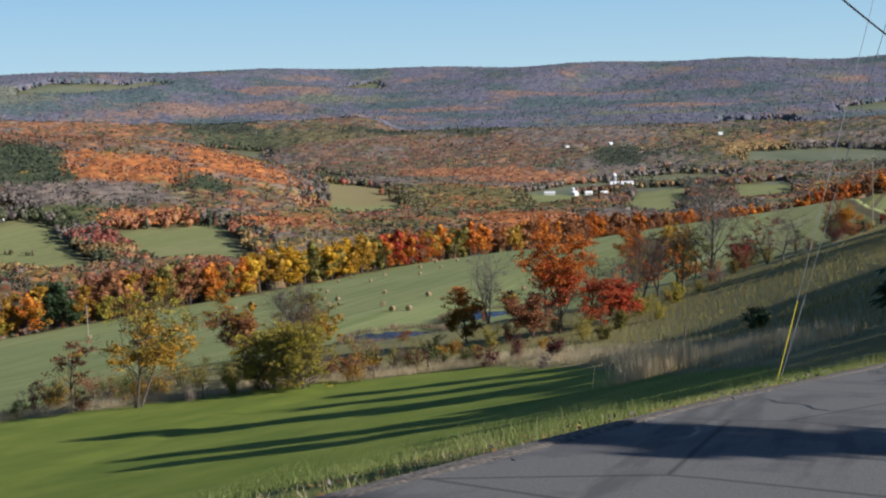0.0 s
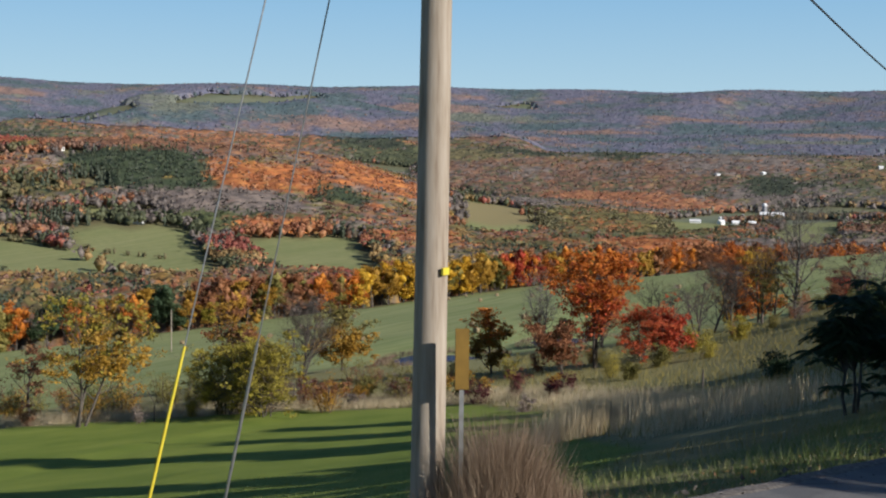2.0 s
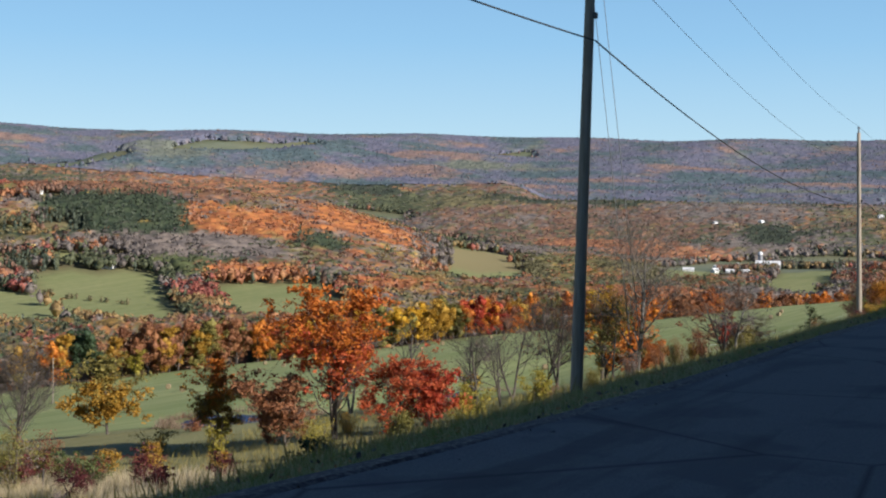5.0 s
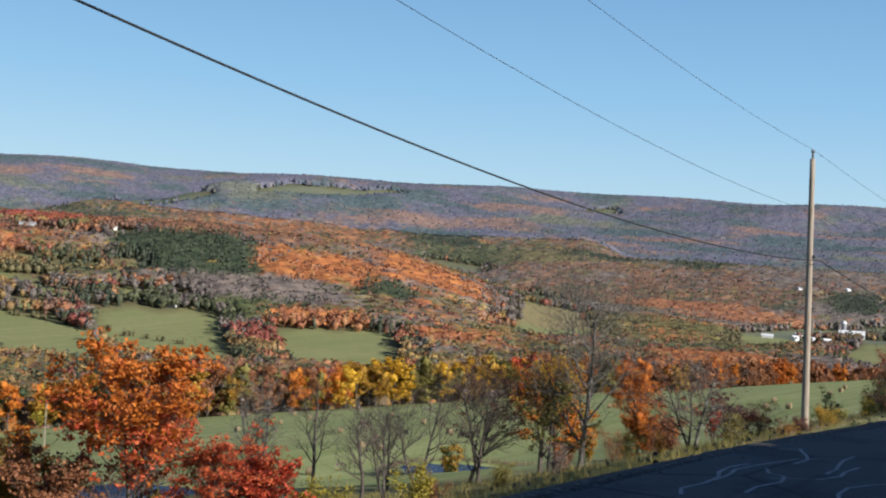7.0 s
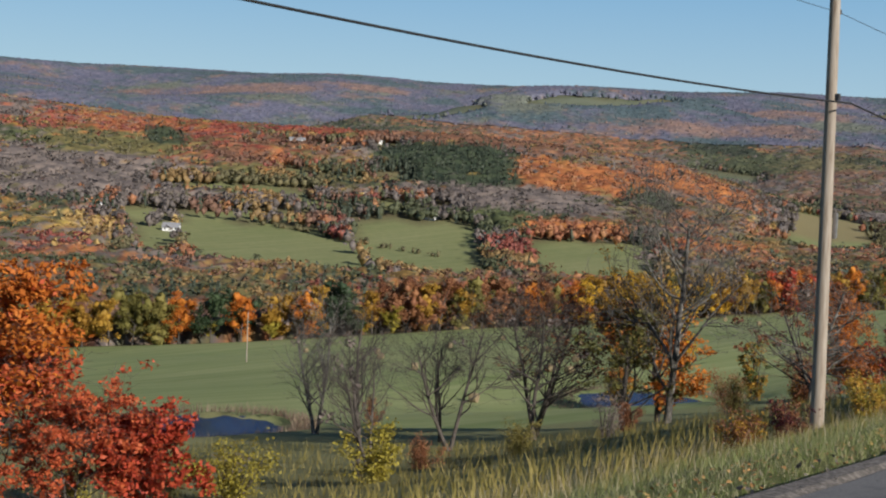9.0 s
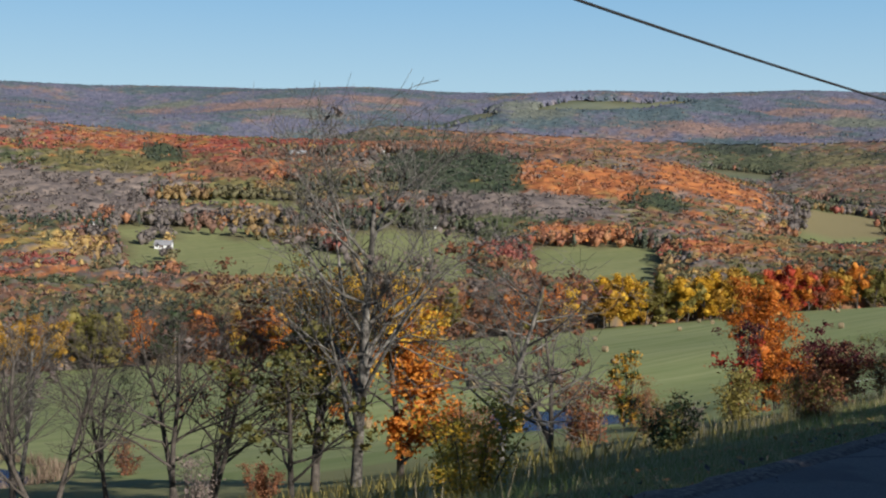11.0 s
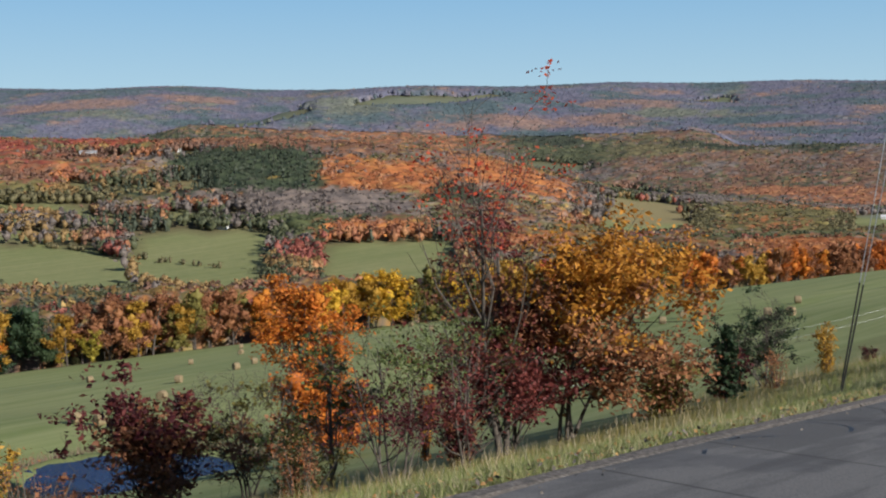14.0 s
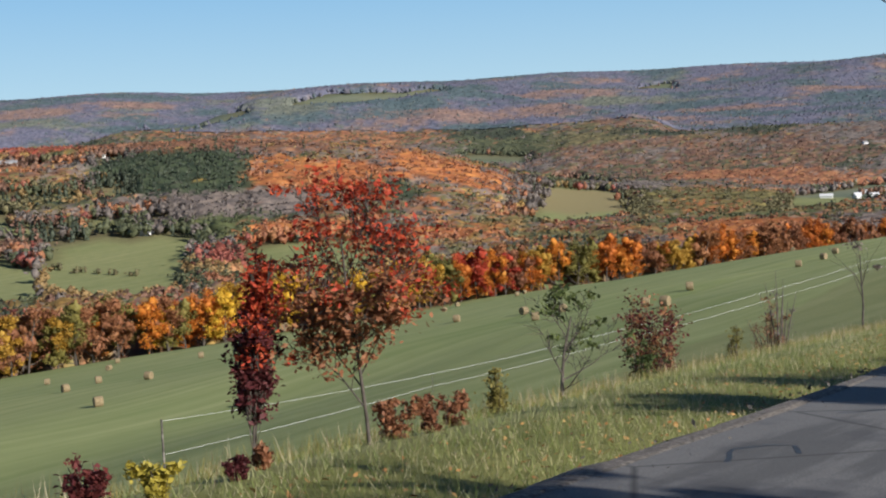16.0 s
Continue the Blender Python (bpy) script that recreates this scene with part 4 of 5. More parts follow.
tree("bare_tree", "tall leafless tree with grey bark and dense twigs", 165.0, 27.3, 14.4, "bare", 24, 0.3, 150, -19.0, limbs=18, depth=3, spread=0.52, fork=0.12, lift=0.28, slim=0.8, bark=PALEBARK, girth=0.015)
tree("bare_tree", "dark leafless tree with a broad forked crown", 161.7, 33.3, 9.0, "bare", 25, 0.3, 60, -20.1, limbs=12, depth=3, spread=0.58, fork=0.25, stems=2)
tree("bare_tree", "leafless tree with wide drooping lower limbs", 162.2, 18.0, 7.2, "bare", 26, 0.3, 40, -15.8, limbs=16, depth=3, spread=0.68, fork=0.2, lift=0.10, bark=PALEBARK, girth=0.015)
for k, (x, y, z, h) in enumerate(((157.9, 35.9, -20.0, 8.0), (163.0, 48.8, -23.4, 8.8), (164.4, 42.7, -21.4, 7.4), (152.0, 36.5, -20.2, 6.5), (149.5, 33.0, -19.0, 5.4))):
    tree("bare_tree", "thin leafless tree in the hedge", x, y, h, "bare", 27 + 7 * k, 0.3, 40, z, limbs=10, depth=3, spread=0.45, fork=0.28, stems=2 - k % 2)
tree("bronze_tree", "half-bare brown tree in the hedge below the road", 167.5, 20.4, 6.4, "bronze", 30, 0.3, 450, -16.2, limbs=10, fork=0.15, stems=2, spread=0.5)
tree("orange_tree", "golden-orange tree behind the bare hedge trees", 172.5, 33.0, 9.5, "orange", 31, 0.30, 5600, -21.0, second="yellow", limbs=11, fork=0.06, low=0.05, spread=0.5, slim=0.75)
tree("olive_tree", "dark green and brown tree among bare trunks", 163.5, 29.0, 7.0, "olive", 131, 0.30, 500, -19.8, limbs=10, fork=0.06, low=0.05, spread=0.6)
for k, (x, y, h, w, hue) in enumerate(((140, 31, 3.4, 4.0, "lime"), (145, 28, 2.6, 3.4, "lime"), (129, 31, 2.2, 3.0, "olive"), (120, 30, 1.6, 2.6, "olive"), (174, 24.0, 3.0, 3.4, "bronze"), (181, 22.0, 2.4, 3.0, "olive"), (92, 12, 1.6, 2.4, "green"))):
    bush("hedge_shrub", "leafy autumn shrub in the hedge below the road", x, y, h, w, hue, 140 + k, 0.17, 1700)
for k, (x, y, z, h, w, hue, hue2) in enumerate(((135.9, 2.7, -10.9, 1.1, 1.3, "gold", "lime"), (137.3, 2.9, -11.1, 0.9, 1.3, "lime", "olive"), (145.9, 3.6, -11.6, 1.4, 1.7, "lime", "yellow"), (164.4, 5.2, -12.5, 1.75, 2.9, "leafgreen", "green"), (161.2, 5.2, -12.3, 1.5, 1.3, "bronze", "bare"), (162.9, 5.6, -12.4, 0.9, 0.8, "bronze", "red"), (151, 4.5, -11.9, 0.9, 1.2, "green", "olive"), (156, 5.0, -12.0, 0.9, 1.3, "bronze", "olive"), (132.4, 2.8, -10.8, 0.8, 1.2, "purple", "bronze"), (130.9, 2.9, -10.7, 0.7, 1.2, "bronze", "gold"))):
    bush("roadside_bush", "low leafy bush at the road's bank", x, y, h, w, hue, 440 + k, 0.065, 2000, min(z, float(ground(x, y))), hue2)
# the bank along the lower road
tree("maple", "narrow orange maple on the bank below the road", 232.8, 51.7, 12.0, "orange", 32, 0.30, 7000, -28.8, limbs=13, fork=0.05, low=0.03, spread=0.40, mass=0.045)
tree("maple", "low orange maple shoots at the foot of a taller maple", 233.6, 51.0, 6.0, "orange", 232, 0.28, 4200, -28.6, limbs=11, stems=5, fork=0.04, low=0.02, spread=0.5)
tree("cherry_tree", "dark red leafed small tree on the bank", 202.0, 29.0, 4.6, "bronze", 33, 0.2, 3000, -20.6, second="purple", slim=0.85, limbs=9, depth=2, puff=0.8, fork=0.05, low=0.04, stems=5, spread=0.6)
tree("half_bare_tree", "half-bare brown and olive small tree on the bank", 204.6, 27.5, 4.0, "bronze", 133, 0.18, 700, -20.4, second="olive", limbs=10, depth=3, fork=0.08, low=0.1, stems=4, spread=0.6)
tree("maple", "slender red young maple on the bank", 188.0, 26.0, 5.2, "red", 134, 0.17, 900, None, second="purple", limbs=9, depth=2, fork=0.2, low=0.2, stems=2, spread=0.32, slim=0.7)
tree("sapling", "slender green-leafed sapling on the verge", 200.7, 20.3, 3.3, "leafgreen", 34, 0.12, 700, -17.6, limbs=9, fork=0.1, spread=0.4)
bush("gold_bush", "small golden bush on the bank", 205.2, 20.8, 1.9, 0.8, "orange", 134, 0.10, 1100, -18.0, second="gold")
tree("cherry_tree", "tall sparse cherry with dark red leaves at its tips", 200.8, 15.1, 7.9, "purple", 35, 0.13, 900, -16.3, second="red", limbs=9, depth=2, stems=2, spread=0.26, fork=0.3, low=0.55, girth=0.012, lift=0.5, puff=0.5, share2=0.5)
tree("gold_tree", "golden-leafed broad tree leaning out from the roadside bank", 202.2, 14.1, 4.9, "bronze", 36, 0.135, 8200, -16.2, second="amber", share2=0.55, limbs=10, depth=2, puff=0.9, stems=4, spread=0.6, fork=0.16, low=0.16, lean=(0.75, -1.0), slim=0.85)
tree("cherry_tree", "dense dark red young cherry at the foot of a taller one", 201.0, 15.0, 4.3, "purple", 235, 0.13, 5200, -16.3, second="bronze", limbs=10, depth=2, puff=0.8, stems=6, spread=0.5, fork=0.06, low=0.03, slim=0.75)
for k, (x, y, h, w, hue) in enumerate(((204.2, 12.6, 1.9, 2.0, "bronze"), (203.2, 12.0, 1.5, 1.6, "olive"), (198.6, 14.6, 2.2, 1.6, "purple"), (205.4, 11.6, 1.5, 1.4, "purple"))):
    bush("bank_shrub", "dense dark autumn shrub under the young trees", x, y, h, w, hue, 460 + k, 0.11, 1500, None, "olive" if k == 0 else "bronze")
tree("sapling", "dark-leafed sapling on the roadside bank", 196.1, 14.5, 2.4, "purple", 37, 0.085, 1500, -15.8, second="leafgreen", limbs=8, depth=2, puff=1.2, fork=0.05, stems=4, spread=0.55)
tree("sapling", "dark-leafed sapling on the roadside bank", 198.3, 14.2, 2.9, "purple", 137, 0.085, 1800, -15.7, second="leafgreen", limbs=8, depth=2, puff=1.2, fork=0.05, stems=4, spread=0.55)
conifer("spruce_sapling", "small dark evergreen beside the pole", 203.6, 10.7, 1.6, 38, 0.34, z=-15.65)
tree("sapling", "dark-leafed sapling beside the pole", 206.6, 11.0, 2.5, "green", 39, 0.085, 1700, -15.95, limbs=10, fork=0.05, stems=3, spread=0.5, low=0.02)
bush("gold_bush", "golden bush at the foot of dark saplings", 207.6, 9.8, 1.3, 1.1, "gold", 139, 0.075, 1100, -15.6)
bush("vine_bush", "green vine-covered brush at the pole's foot", 199.9, 4.5, 0.75, 0.9, "lime", 138, 0.07, 900, -13.75, second="leafgreen")
tree("cherry_tree", "narrow dark crimson young tree on the verge", 213.1, 8.5, 1.95, "purple", 40, 0.06, 3000, -15.35, second="red", limbs=13, fork=0.03, low=0.02, spread=0.3, lift=0.45, slim=0.42, girth=0.007)
tree("maple", "young maple with rust and orange leaves on the verge", 213.9, 7.7, 2.6, "bronze", 41, 0.062, 3600, -15.3, second="red", limbs=11, fork=0.22, spread=0.5, low=0.15, slim=0.72, girth=0.008, puff=0.8)
tree("sapling", "thin green sapling on the verge", 220.6, 9.5, 1.8, "leafgreen", 42, 0.09, 260, -16.4, limbs=9, fork=0.2, spread=0.5)
bush("red_bush", "rounded dark red bush on the verge", 226.8, 11.0, 1.65, 1.9, "purple", 43, 0.085, 2200, -17.25, second="bronze")
tree("bare_sapling", "thin bare sapling at the field edge", 243.0, 12.0, 3.4, "bare", 431, 0.1, 60, None, limbs=7, depth=2, fork=0.35, spread=0.3, girth=0.012)
bush("dry_shrub", "thin dry shrub with few leaves on the verge", 234.0, 11.2, 2.0, 1.1, "bare", 432, 0.07, 260, None, second="bronze")
for k, (x, y, h, hue) in enumerate(((209.8, 9.6, 0.5, "purple"), (215.6, 7.9, 0.4, "bronze"), (217.5, 8.6, 0.6, "olive"), (223.5, 9.6, 0.7, "leafgreen"), (229.5, 10.5, 0.8, "olive"), (234, 11.5, 1.2, "bronze"), (209.9, 6.8, 0.42, "purple"), (210.5, 6.9, 0.34, "lime"), (214.4, 7.8, 0.5, "bronze"), (214.9, 7.7, 0.4, "bronze"), (212.3, 7.6, 0.25, "bronze"), (211.6, 7.2, 0.2, "purple"), (199.1, 4.3, 0.6, "leafgreen"), (199.7, 4.6, 0.75, "lime"), (192, 13, 1.4, "bronze"), (205.2, 10.2, 1.0, "bronze"), (189.5, 17, 2.0, "bronze"))):
    bush("verge_shrub", "small autumn shrub in the verge's long grass", x, y, h, h * 1.1, hue, 240 + k, 0.06, 700)
bush("pond_bush", "gold and green shrub by the pond", 225.6, 74.2, 7.0, 3.6, "gold", 44, 0.4, 1500, -34.9, second="leafgreen")

bush("pond_bush", "gold and green upright shrub above the pond", 205.5, 45.8, 5.4, 2.8, "gold", 46, 0.3, 1500, -24.9, second="leafgreen")
rb = np.random.RandomState(71)
BRUSH = [(96, 92, "olive"), (94, 99, "bronze"), (99, 88, "bare"), (101, 84, "leafgreen"), (103, 78, "bronze"), (104, 74, "gold"), (103, 66, "bare"), (105, 63, "lime"), (107, 61, "olive"), (108, 50, "gold"), (110, 57, "bronze"), (111, 47, "olive"),
         (112, 53, "bronze"), (114, 60, "lime"), (116, 50, "bare"), (118, 64, "bronze"), (121, 55, "olive"), (124, 47, "gold"), (126, 58, "bronze"), (128, 44, "lime"), (131, 52, "olive"), (134, 44, "bronze"), (139, 40, "gold"), (142, 36, "olive"),
         (146, 40, "bare"), (149, 30, "bronze"), (153, 26, "olive"), (157, 24, "bare"), (160, 25, "bronze"), (168, 25, "olive"), (171, 28, "bronze"), (176, 27, "gold"), (124, 33, "lime"), (117, 36, "gold"), (134, 27, "lime"), (150, 62, "bronze"),
         (158, 60, "olive"), (176, 62, "bronze"), (92, 110, "bronze"), (90, 118, "gold"), (186, 30, "bronze"), (191, 26, "olive"), (194, 33, "bare"), (196, 18, "olive")]
for k, (x, y, hue) in enumerate(BRUSH):
    h = rb.uniform(1.3, 2.9) * (1.45 if x < 122 and y > 44 else 1.0)
    bush("brush", "tangled autumn brush on the slope below the road", x + rb.normal(0, 0.8), y + rb.normal(0, 0.8), h, h * rb.uniform(0.9, 1.5), hue, 600 + k, 0.16 if y > 40 else 0.085, (420 if hue == "bare" else 900) * (1 if y > 40 else 3))
for k in range(64):
    f = rb.uniform(0, 1)
    x, y = np.interp(f, [0, 0.2, 0.45, 0.7, 1], [98, 110, 112, 106, 88]), np.interp(f, [0, 0.2, 0.45, 0.7, 1], [32, 42, 56, 78, 128])
    x, y = x + rb.uniform(0.0, 13.0), y + rb.uniform(-3, 6)
    h = rb.uniform(1.2, 2.4) + 1.6 * smooth(55, 85, y)
    hue = ("olive", "leafgreen", "bronze", "olive", "bare", "gold", "scrub_red", "olive")[k % 8]
    bush("brush", "tangled autumn brush below the mown meadow", x, y, float(h), float(h) * rb.uniform(1.0, 1.7), "purple" if hue == "scrub_red" else hue, 800 + k, 0.17, 420 if hue == "bare" else 900)
# the shaded sumac by the shoulder
def sumac(x, y, z, height, width, seed):
    """A few leaning forked stems that carry a broad, rounded roof of drooping feathered leaves."""
    r = np.random.RandomState(seed)
    root = tagged(new("sumac"), "dark sumac in shade with drooping feathered leaves", "shrub", "sumac clump")
    z, height = footing(x, y, z, height)
    root.location = (x, y, z)
    Q = []
    for i in range(3):
        a = 2.1 * i + r.uniform(-0.5, 0.5)
        out = np.array([math.cos(a), math.sin(a), 0])
        knee = out * width * 0.13 + np.array([0, 0, height * r.uniform(0.24, 0.36)])
        foot = out * 0.12 + np.array([0, 0, -0.2])
        child("stem", bulk("stem", *tube([foot, (foot + knee) / 2 + r.normal(0, 0.04, 3), knee], [0.045, 0.036, 0.03], 7), BARK), root)
        tips = []
        for j in range(11):
            b = a + r.uniform(-1.6, 1.6)
            q = width * 0.56 * math.sqrt(r.uniform(0.05, 1))
            dome = math.sqrt(max(1 - (1.75 * q / width) ** 2, 0.05))
            tip = np.array([q * math.cos(b), q * math.sin(b), height * (0.36 + (0.58 * dome - 0.02) * r.uniform(0.1, 1.0) ** 0.8)])
            mid = (knee + tip) / 2 + np.array([0, 0, -0.06])
            child("branch", bulk("branch", *tube([knee, mid, tip], [0.02, 0.015, 0.008], 5), BARK), root)
            tips += [(tip, 1.0), (mid + (tip - mid) * 0.45, 0.85)]
        low = knee * np.array([2.6, 2.6, 0.62]) + r.normal(0, 0.12, 3)
        child("branch", bulk("branch", *tube([knee * np.array([1, 1, 0.5]), low], [0.02, 0.008], 5), BARK), root)
        tips.append((low, 0.8))
        for tip, k in tips:
            for _ in range(13):
                b = r.uniform(0, 6.28)
                along = np.array([math.cos(b), math.sin(b), 0])
                side = np.array([-math.sin(b), math.cos(b), 0])
                L, up = r.uniform(0.28, 0.52) * k, r.uniform(-0.1, 0.55)
                for g in np.linspace(0.15, 1.0, 9):
                    m = tip + along * L * g + np.array([0, 0, L * (up * g - 0.5 * g * g)])
                    for e in (-1, 1):
                        n = m + side * e * 0.12 * k * (1.15 - 0.5 * g) + along * 0.04 + np.array([0, 0, -0.07 * k])
                        w = along * 0.024
                        Q.append((m, (m + n) / 2 + w, n, (m + n) / 2 - w))
    v = np.array(Q).reshape(-1, 3)
    child("foliage", bulk("foliage", v, np.arange(len(v)).reshape(-1, 4), LEAF["green"]), root)


for k, (x, y, h, w) in enumerate(((53.2, 1.2, 3.3, 1.7), (54.5, 0.5, 3.05, 1.4), (55.4, 0.5, 3.4, 1.6))):
    sumac(x, y, -7.85, h, w, 50 + k)

# ---- the hedge of tall trees at the far edge of the hay field ----
EDGE = [(260, ["olive", "olive", "gold", "bronze"]), (300, ["olive", "gold", "gold"]), (345, ["gold", "gold", "olive", "orange"]), (400, ["gold", "lime", "green", "orange"]), (430, ["gold", "orange", "gold", "olive", "bronze"]), (480, ["olive", "orange", "gold", "yellow", "bronze"]),
        (530, ["yellow", "gold", "gold", "yellow", "olive"]), (560, ["gold", "olive", "yellow"]), (590, ["bronze", "red", "orange"]), (650, ["gold", "olive", "gold", "orange"]), (720, ["orange", "gold", "bronze"]), (2000, ["bronze", "orange"])]
protos = {}
rt = np.random.RandomState(99)
for k, hue in enumerate(("olive", "gold", "orange", "lime", "green", "bronze", "leafgreen", "red", "yellow", "bare")):
    for v in range(2):
        t0 = tree("field_tree", f"tall {hue} autumn tree with a full leafy crown", 0, 0, 12.0, hue, 300 + 10 * k + v, 0.66, 2100 if hue != "bare" else 380, -500.0, limbs=9, depth=2, fork=0.04, low=0.04, spread=0.60, puff=0.6, mass=0.10 if hue != "bare" else 0.0)
        t0["group"] = "trees along the hay field"
        protos[hue, v] = t0
for row in range(2):
    x = 215.0 + 3 * row
    while x < 1080:
        hues = next(h for lim, h in EDGE if x < lim)
        hue = hues[rt.randint(len(hues))]
        y = float(treeline_y(x)) + 2 + 7 * row + rt.uniform(-2, 2)
        k = rt.uniform(1.05, 1.5) * (1.0 if hue != "lime" else 0.55)
        copy_thing(protos[hue, rt.randint(2)], Matrix.Translation((x, y, float(ground(x, y)))) @ Matrix.Rotation(rt.uniform(0, 6.28), 4, "Z") @ Matrix.Diagonal((k * 0.95, k * 0.95, k, 1)))
        x += rt.uniform(5.2, 8.0) * (1 if x < 600 else 1.4)
# unseen trees above the road, copied from the field-edge trees and placed to shade it
for x, d, h in ((24, 9, 0.5), (34, 10, 0.72), (38, 8, 0.85), (41, 7, 0.8), (45, 7, 0.85), (50, 7, 0.85), (55, 7, 0.85), (60, 7, 0.85), (65, 7, 0.9), (70, 7, 0.9), (75, 7, 0.9), (80, 7, 0.9), (43, 11, 0.95), (48, 8, 0.9), (52, 12, 1.05), (57, 9, 0.9), (62, 13, 1.1), (67, 8, 1.0), (72, 12, 1.1), (77, 8, 1.0), (82, 12, 1.1), (87, 8, 0.9), (92, 12, 1.05), (97, 8, 0.9), (102, 12, 0.9), (108, 9, 0.7), (142, 8, 0.84), (145, 10, 0.9), (148, 8, 0.84), (151, 10, 0.92), (154, 8, 0.8), (159, 10, 0.7), (137, 9, 0.72), (133, 10, 0.62), (139.5, 9, 0.84), (146.5, 12, 1.0), (150, 12, 1.0), (163.2, 9, 0.8), (164.5, 8, 0.84), (166.8, 10, 0.9), (169, 8, 0.8), (171.3, 9, 0.62), (104.5, 8, 0.9), (106.5, 10, 0.85), (219.5, 9, 0.6), (222.5, 10, 0.56), (217, 9, 0.6), (202.6, 9, 0.58), (204.4, 8, 0.6), (206.2, 10, 0.66), (208, 8, 0.6), (209.4, 9, 0.58), (213.5, 9, 0.42)):
    y = float(ry(x) + left(x)) - 6.7 - d
    copy_thing(protos["bronze" if x % 2 else "gold", int(x) % 2], Matrix.Translation((x, y, float(ground(x, y)))) @ Matrix.Rotation(x, 4, "Z") @ Matrix.Diagonal((0.75 * h, 0.75 * h, h, 1)))
for t0 in protos.values():
    for o in (*t0.children, t0):
        bpy.data.objects.remove(o)


# unseen spruces, added to cast long shadows and deepen the shade on the road
for k, (x, y, h) in enumerate(((91.5, -22, 17.5), (76.3, -22.5, 23.0), (63.5, -22, 19.0), (58.5, -23, 19.0), (104, -26, 15.0), (84.6, -21, 17.5))):
    conifer("spruce", "tall dense dark spruce above the road", x, y, h, 900 + k, 0.2)
low_spruce = conifer("spruce", "dense young spruce above the road", 36, float(ry(36) + left(36)) - 15.5, 7.0, 930, 0.26)
for k, x in enumerate((5, 9, 34, 39, 42, 45, 48, 51, 54, 57, 60, 63, 66, 69, 72, 75, 78, 81, 84, 87, 90, 93, 96, 99, 102, 105, 145, 148, 151, 166.5, 169)):
    y = float(ry(x) + left(x)) - 6.7 - 8.5 - 1.6 * (k % 3)
    h = (1.15 + 0.14 * (k * 7 % 5)) * (0.85 if x < 35 else 1.0 if x < 110 else 0.95)
    copy_thing(low_spruce, Matrix.Translation((x, y, float(ground(x, y)))) @ Matrix.Rotation(k, 4, "Z") @ Matrix.Diagonal((h, h, h, 1)))

# ---- poles and wires ----
def box(bm, x0, y0, z0, x1, y1, z1):
    v = [bm.verts.new(c) for c in ((x0, y0, z0), (x1, y0, z0), (x1, y1, z0), (x0, y1, z0), (x0, y0, z1), (x1, y0, z1), (x1, y1, z1), (x0, y1, z1))]
    for q in ((3, 2, 1, 0), (4, 5, 6, 7), (0, 1, 5, 4), (1, 2, 6, 5), (2, 3, 7, 6), (3, 0, 4, 7)):
        bm.faces.new([v[i] for i in q])


def part(name, bm, mat, parent, label="", bevel=0.0):
    if bevel:
        bmesh.ops.bevel(bm, geom=bm.edges[:], offset=bevel, segments=2, affect="EDGES")
    me = bpy.data.meshes.new(name)
    bm.to_mesh(me)
    bm.free()
    me.materials.append(mat)
    return child(name, me, parent, label)


def pole(x, y, base, top, label, lean=(0, 0), girth=0.155):
    """A utility pole with a top pin insulator, a lower spool and a cable clamp."""
    root = tagged(new("utility_pole"), label, "utility pole", "poles along the road")
    root.location = (x, y, base)
    h = top - base
    n = 12
    path = [(lean[0] * i / n, lean[1] * i / n, -0.3 + (h + 0.3) * i / n) for i in range(n + 1)]
    V, F = tube(path, np.linspace(girth, girth * 0.68, n + 1), 20)
    F = np.concatenate([F, np.array([[n * 20 + j, n * 20 + j + 1, n * 20 + 18 - j, n * 20 + 19 - j] for j in range(9)])])
    child("shaft", bulk("shaft", V, F, POLEWOOD, smooth_faces=True), root)
    bm = bmesh.new()
    bmesh.ops.create_cone(bm, cap_ends=True, segments=12, radius1=0.05, radius2=0.03, depth=0.30, matrix=Matrix.Translation((lean[0], lean[1], h + 0.14)))
    bmesh.ops.create_cone(bm, cap_ends=True, segments=12, radius1=0.085, radius2=0.055, depth=0.10, matrix=Matrix.Translation((lean[0], lean[1], h + 0.30)))
    part("insulator", bm, DARKSTEEL, root, "dark pin insulator")
    for z in (h - 0.25, h - 2.1):
        lx, ly = lean[0] * z / h, lean[1] * z / h
        bm = bmesh.new()
        box(bm, lx + 0.06, ly - 0.03, z - 0.05, lx + 0.26, ly + 0.03, z + 0.05)
        part("bracket", bm, DARKSTEEL, root, "steel bracket", 0.01)
    z = h - 3.9
    lx, ly = lean[0] * z / h, lean[1] * z / h
    bm = bmesh.new()
    box(bm, lx - 0.05, ly - 0.20, z - 0.07, lx + 0.05, ly - 0.06, z + 0.07)
    part("cable_clamp", bm, DARKSTEEL, root, "cable clamp", 0.01)
    return root


POLES = [(32.2, 1.0, -4.7, 5.6, (0.15, -0.05)), (86.2, 1.0, -8.2, 3.3, (0.35, -0.1)), (134.7, 3.3, -11.0, -0.35, (0.05, 0.3)), (199.34, 4.65, -13.8, -3.4, (0.0, 0.05)), (262, 12.0, -20.0, -5.0, (0, 0))]
